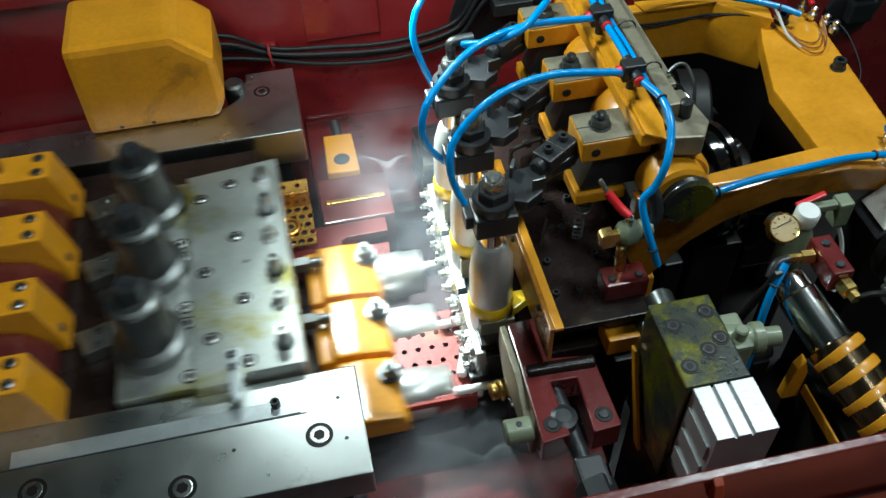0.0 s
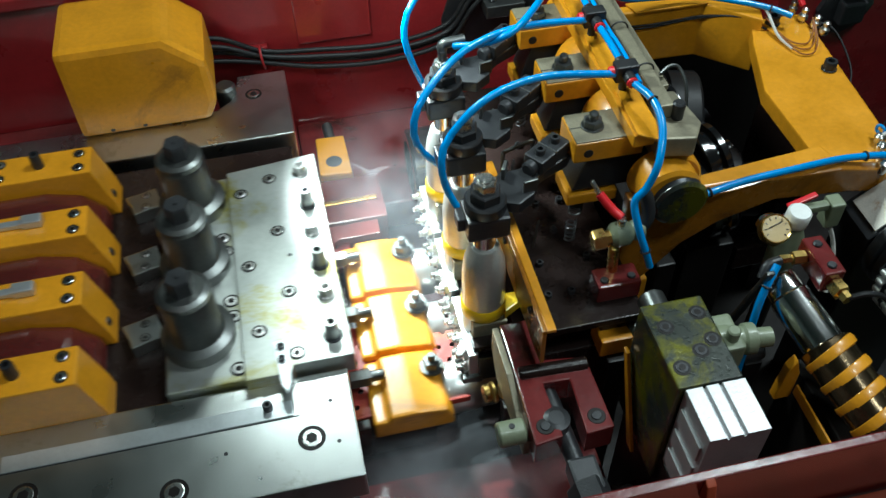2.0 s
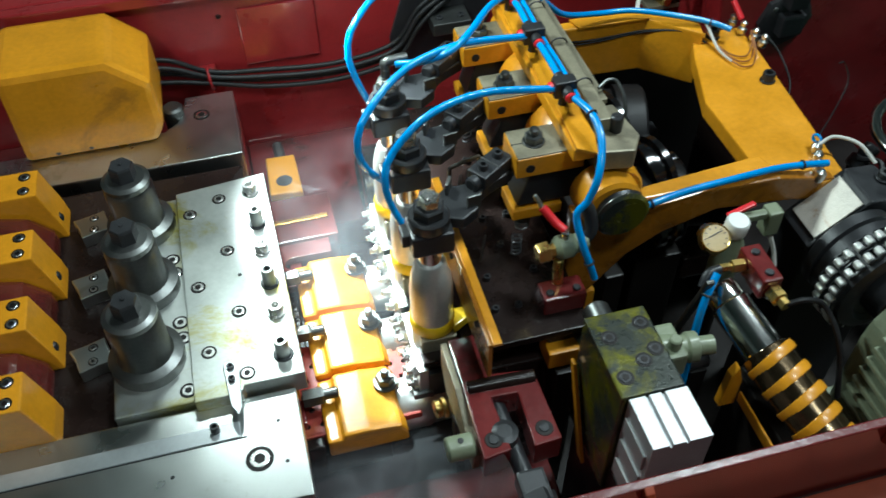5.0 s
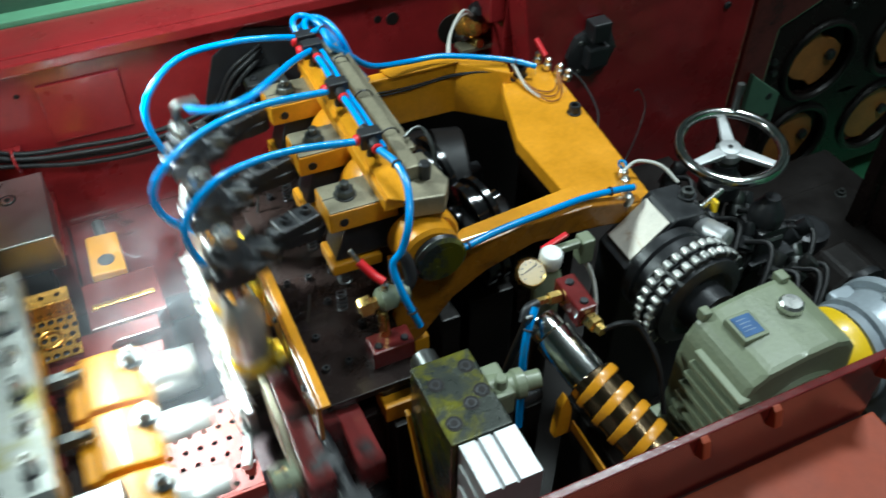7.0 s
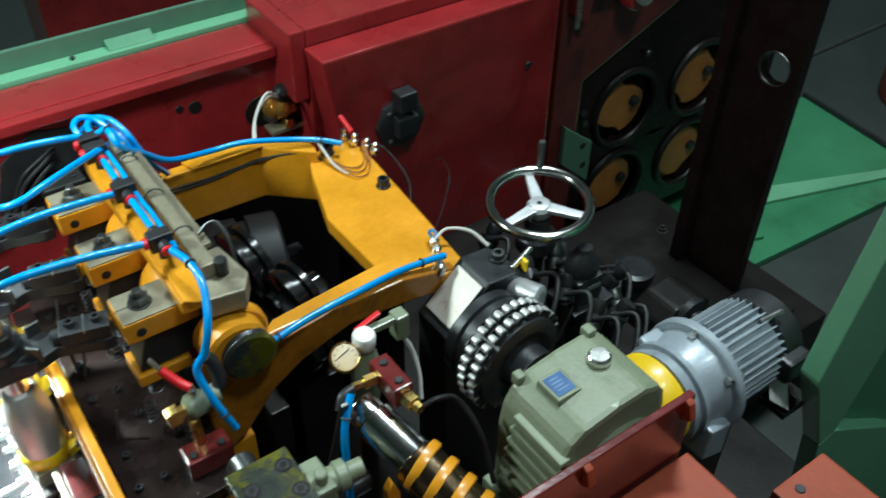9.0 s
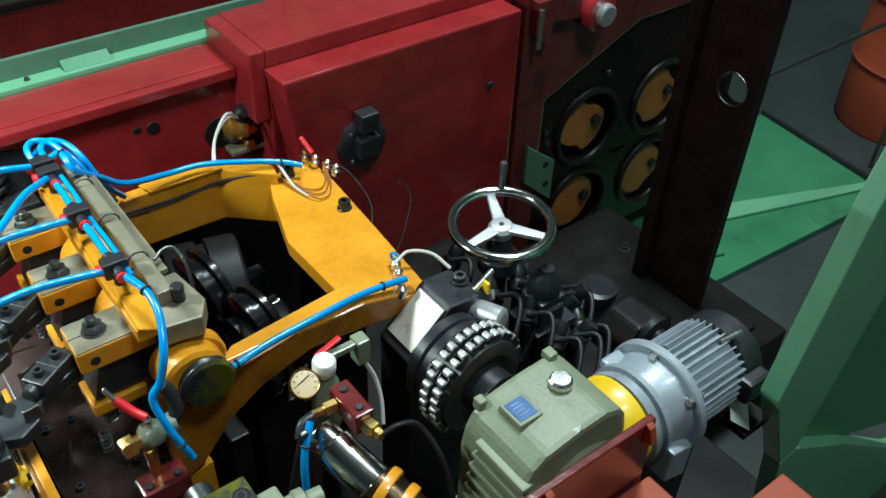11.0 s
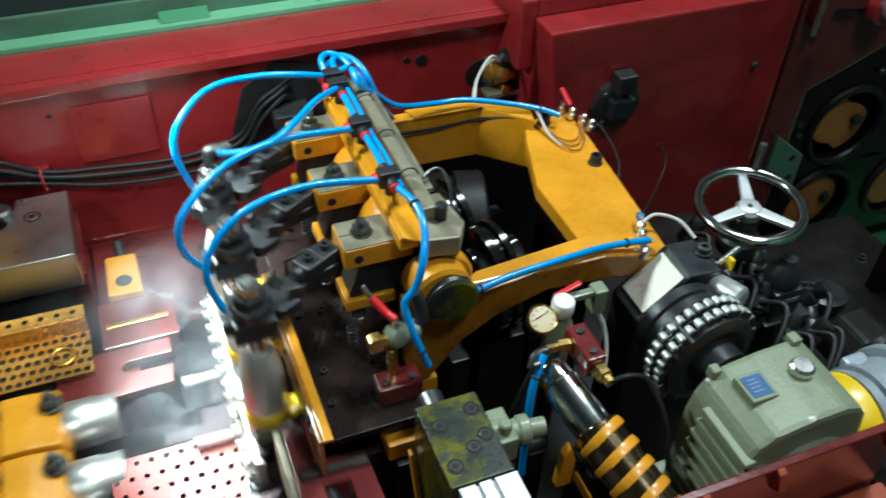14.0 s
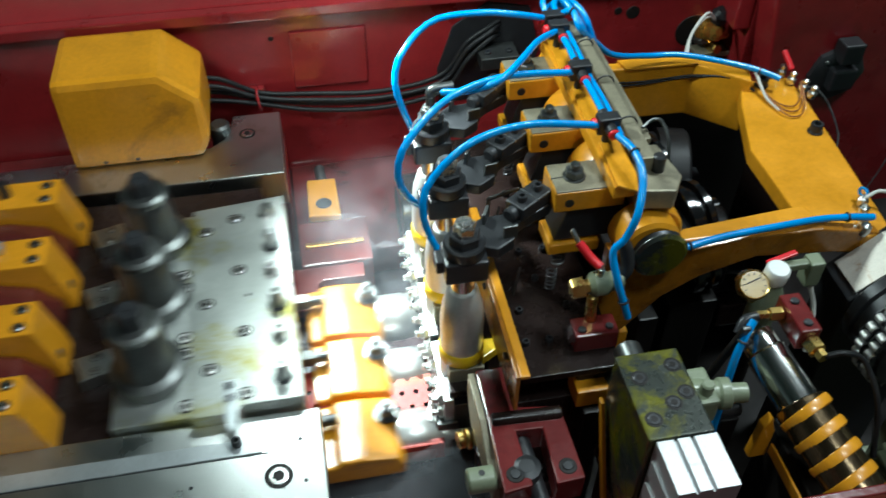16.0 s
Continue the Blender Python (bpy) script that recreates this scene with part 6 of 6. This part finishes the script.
part("grip", lathe(B(), g0, (0, 0, 1), [(0.006, 0), (0.008, 0.004), (0.0075, 0.03), (0.0095, 0.068), (0.007, 0.076)], 16), FORGED, hw)
part("spindle", rod(B(), W - wn * 0.02, (1.296, 1.044, 0.14), 0.022, 18), FORGED, hw)
part("bonnet", lathe(B(), (1.293, 1.040, 0.505), (0, 0, 1), [(0.035, 0), (0.045, 0.008), (0.045, 0.04), (0.030, 0.055), (0.026, 0.085)], 24), DARK, hw)
bm = B()
for i in range(5):
    block(bm, (1.262 + i * 0.012, 1.0125, 0.522), (1.271 + i * 0.012, 1.0145, 0.531), 0)
part("marking", bm, ALU, hw)
vb = thing("solenoid_valve", "black solenoid valve with a printed label", "valve")
part("body", block(B(), (1.285, 0.885, 0.44), (1.360, 0.955, 0.510), 0.010), BLACK, vb)
part("coil", lathe(B(), (1.322, 0.922, 0.508), (0.05, 0, 1), [(0.033, 0), (0.036, 0.006), (0.036, 0.030), (0.020, 0.052), (0.016, 0.065)], 20), DARK, vb)
bm = B()
for i in range(6):
    block(bm, (1.296 + i * 0.009, 0.8835, 0.480), (1.302 + i * 0.009, 0.8855, 0.492), 0)
part("label_print", bm, ALU, vb)
part("bracket", block(B(), (1.27, 0.87, 0.425), (1.385, 0.97, 0.441), 0.003), DARK, vb)
part("post", block(B(), (1.30, 0.90, 0.14), (1.35, 0.95, 0.426), 0.004), PIT, vb)
for k, (px, py, pz) in enumerate(((1.40, 0.92, 0.46), (1.307, 0.805, 0.48), (1.20, 1.10, 0.53), (1.272, 0.825, 0.47), (1.253, 0.893, 0.50), (1.309, 0.985, 0.49), (1.36, 1.00, 0.46), (1.39, 0.85, 0.42), (1.22, 0.96, 0.52), (1.45, 0.99, 0.40))):
    fx = thing("hydraulic_fitting", "dark steel hydraulic fitting on a stand", "fitting", "dark hydraulic fittings")
    bm = B()
    lathe(bm, (px, py, pz - 0.03), (0.5, -0.3 + 0.2 * k, 0.6), [(0.012, 0), (0.022, 0.006), (0.022, 0.03), (0.014, 0.034), (0.018, 0.040), (0.018, 0.062), (0.008, 0.066)], 14)
    part("nut", bm, FORGED if k % 2 else DARK, fx)
    part("stand", rod(B(), (px, py, 0.14), (px, py, pz - 0.02), 0.012, 10), PIT, fx)
    part("pipe", tube(B(), [(px, py, pz), (px + 0.03, py - 0.04, pz + 0.01), (px - 0.02, py - 0.09, pz - 0.03), (px - 0.08, py - 0.11, pz - 0.10)], 0.006, 8, 6), RUBBER, fx)

# ---- thin oil smoke drifting over the bed ----
def smoke_material():
    m = bpy.data.materials.new("oil_smoke")
    m.use_nodes = True
    t = m.node_tree
    t.nodes.clear()
    link = t.links.new
    out = t.nodes.new("ShaderNodeOutputMaterial")
    mix = t.nodes.new("ShaderNodeMixShader")
    clear = t.nodes.new("ShaderNodeBsdfTransparent")
    grey = t.nodes.new("ShaderNodeBsdfDiffuse")
    grey.inputs["Color"].default_value = (0.80, 0.84, 0.90, 1)
    co = t.nodes.new("ShaderNodeTexCoord")
    ball = t.nodes.new("ShaderNodeTexGradient")
    ball.gradient_type = "SPHERICAL"
    scale = t.nodes.new("ShaderNodeMapping")
    scale.inputs["Scale"].default_value = (4.4, 4.4, 0.0)
    link(co.outputs["Object"], scale.inputs["Vector"])
    link(scale.outputs["Vector"], ball.inputs["Vector"])
    noise = t.nodes.new("ShaderNodeTexNoise")
    noise.inputs["Scale"].default_value, noise.inputs["Detail"].default_value, noise.inputs["Distortion"].default_value = 6.0, 3.0, 0.6
    info = t.nodes.new("ShaderNodeObjectInfo")
    noise.noise_dimensions = "4D"
    turn = t.nodes.new("ShaderNodeMath")
    turn.operation = "MULTIPLY"
    turn.inputs[1].default_value = 30.0
    link(info.outputs["Random"], turn.inputs[0])
    link(turn.outputs[0], noise.inputs["W"])
    link(co.outputs["Object"], noise.inputs["Vector"])
    ramp = t.nodes.new("ShaderNodeMapRange")
    ramp.inputs["From Min"].default_value, ramp.inputs["From Max"].default_value = 0.28, 0.80
    link(noise.outputs["Fac"], ramp.inputs["Value"])
    soft = t.nodes.new("ShaderNodeMath")
    soft.operation = "MULTIPLY"
    link(ball.outputs["Fac"], soft.inputs[0])
    link(ramp.outputs["Result"], soft.inputs[1])
    thin = t.nodes.new("ShaderNodeMath")
    thin.operation = "MULTIPLY"
    thin.inputs[1].default_value = 0.085
    link(soft.outputs[0], thin.inputs[0])
    link(thin.outputs[0], mix.inputs[0])
    link(clear.outputs[0], mix.inputs[1])
    link(grey.outputs[0], mix.inputs[2])
    link(mix.outputs[0], out.inputs["Surface"])
    return m


SMOKE = smoke_material()
wisps = []
for k, (x, y, z) in enumerate(((0.12, 0.66, 0.30), (0.17, 0.70, 0.33), (0.10, 0.72, 0.36), (0.16, 0.68, 0.39), (0.14, 1.08, 0.32), (0.10, 1.14, 0.37), (0.14, 1.10, 0.47), (0.14, 1.20, 0.52), (0.10, 1.30, 0.56))):
    bm = B()
    rings_n, spokes = 9, 30
    grid_v = [[bm.verts.new((r / rings_n * math.cos(math.tau * a / spokes), r / rings_n * math.sin(math.tau * a / spokes), 0.10 * math.sin(3.1 * r / rings_n + k) * math.cos(math.tau * a / spokes * 2 + k) + 0.06 * math.sin(5 * r / rings_n + 2 * k + math.tau * a / spokes))) for a in range(spokes)] for r in range(1, rings_n + 1)]
    hub = bm.verts.new((0, 0, 0.03 * math.sin(k)))
    for a in range(spokes):
        b = (a + 1) % spokes
        bm.faces.new((hub, grid_v[0][a], grid_v[0][b])).smooth = True
        for r in range(rings_n - 1):
            bm.faces.new((grid_v[r][a], grid_v[r + 1][a], grid_v[r + 1][b], grid_v[r][b])).smooth = True
    bmesh.ops.scale(bm, vec=(0.225, 0.225, 0.225), verts=bm.verts)
    w = solid("smoke_wisp", bm, SMOKE, "thin pale oil smoke drifting over the wet bed", "smoke", "oil smoke over the bed")
    wisps.append((w, Vector((x, y, z)), k))

# ---- motion ----
def motions():
    n = 160
    times = [16.0 * i / n for i in range(n + 1)]
    walk(ram, [(t, pose(ram_x(t), 0, 0)) for t in times])
    walk(carriage, [(t, pose(0, PITCH * share(t), 0)) for t in times])
    for b, y in zip(blanks, TOWER_Y):
        walk(b, [(t, pose(0.122 + blank_x(t), y - 0.090 + PITCH * share(t), 0.418)) for t in times])
    for arm, e, y in zip(links, LINK_END, TOWER_Y):
        rows = []
        for t in times:
            d = Vector((TOWER_X, y + PITCH * share(t), 0.772)) - e
            rows.append((t, pose(*e, 0, -math.degrees(math.atan2(-d.z, -d.x)) * 0, math.degrees(math.atan2(-d.y, -d.x)))))
        walk(arm, rows)
    # the levers rock a little with the fingers
    walk(shaft, [(t, Matrix.Translation((0.567, 0, 0.735)) @ pose(0, 0, 0, 0, 1.2 * (ease(0.25, 0.5, t % TURN_TIME) - ease(0.75, 1.05, t % TURN_TIME)), 0) @ Matrix.Translation((-0.567, 0, -0.735))) for t in times])
    for w, at, k in wisps:
        walk(w, [(t, pose(at.x + 0.030 * math.sin(t * 0.55 + k), at.y + 0.035 * math.sin(t * 0.42 + 2.1 * k), at.z + 0.012 * math.sin(t * 0.7 + k), 0, 0, (20 + 3 * k) * math.sin(t * 0.3 + k))) for t in times[::5]])
    up = Vector((0, 0, 1))
    for bits, a, b in hoses:
        for i, bit in enumerate(bits):
            rows = []
            for t in times[::1]:
                s = share(t)
                p, q = a[i].lerp(b[i], s), a[i + 1].lerp(b[i + 1], s)
                rows.append((t, Matrix.Translation((p + q) / 2) @ up.rotation_difference((q - p).normalized()).to_matrix().to_4x4()))
            walk(bit, rows)


motions()
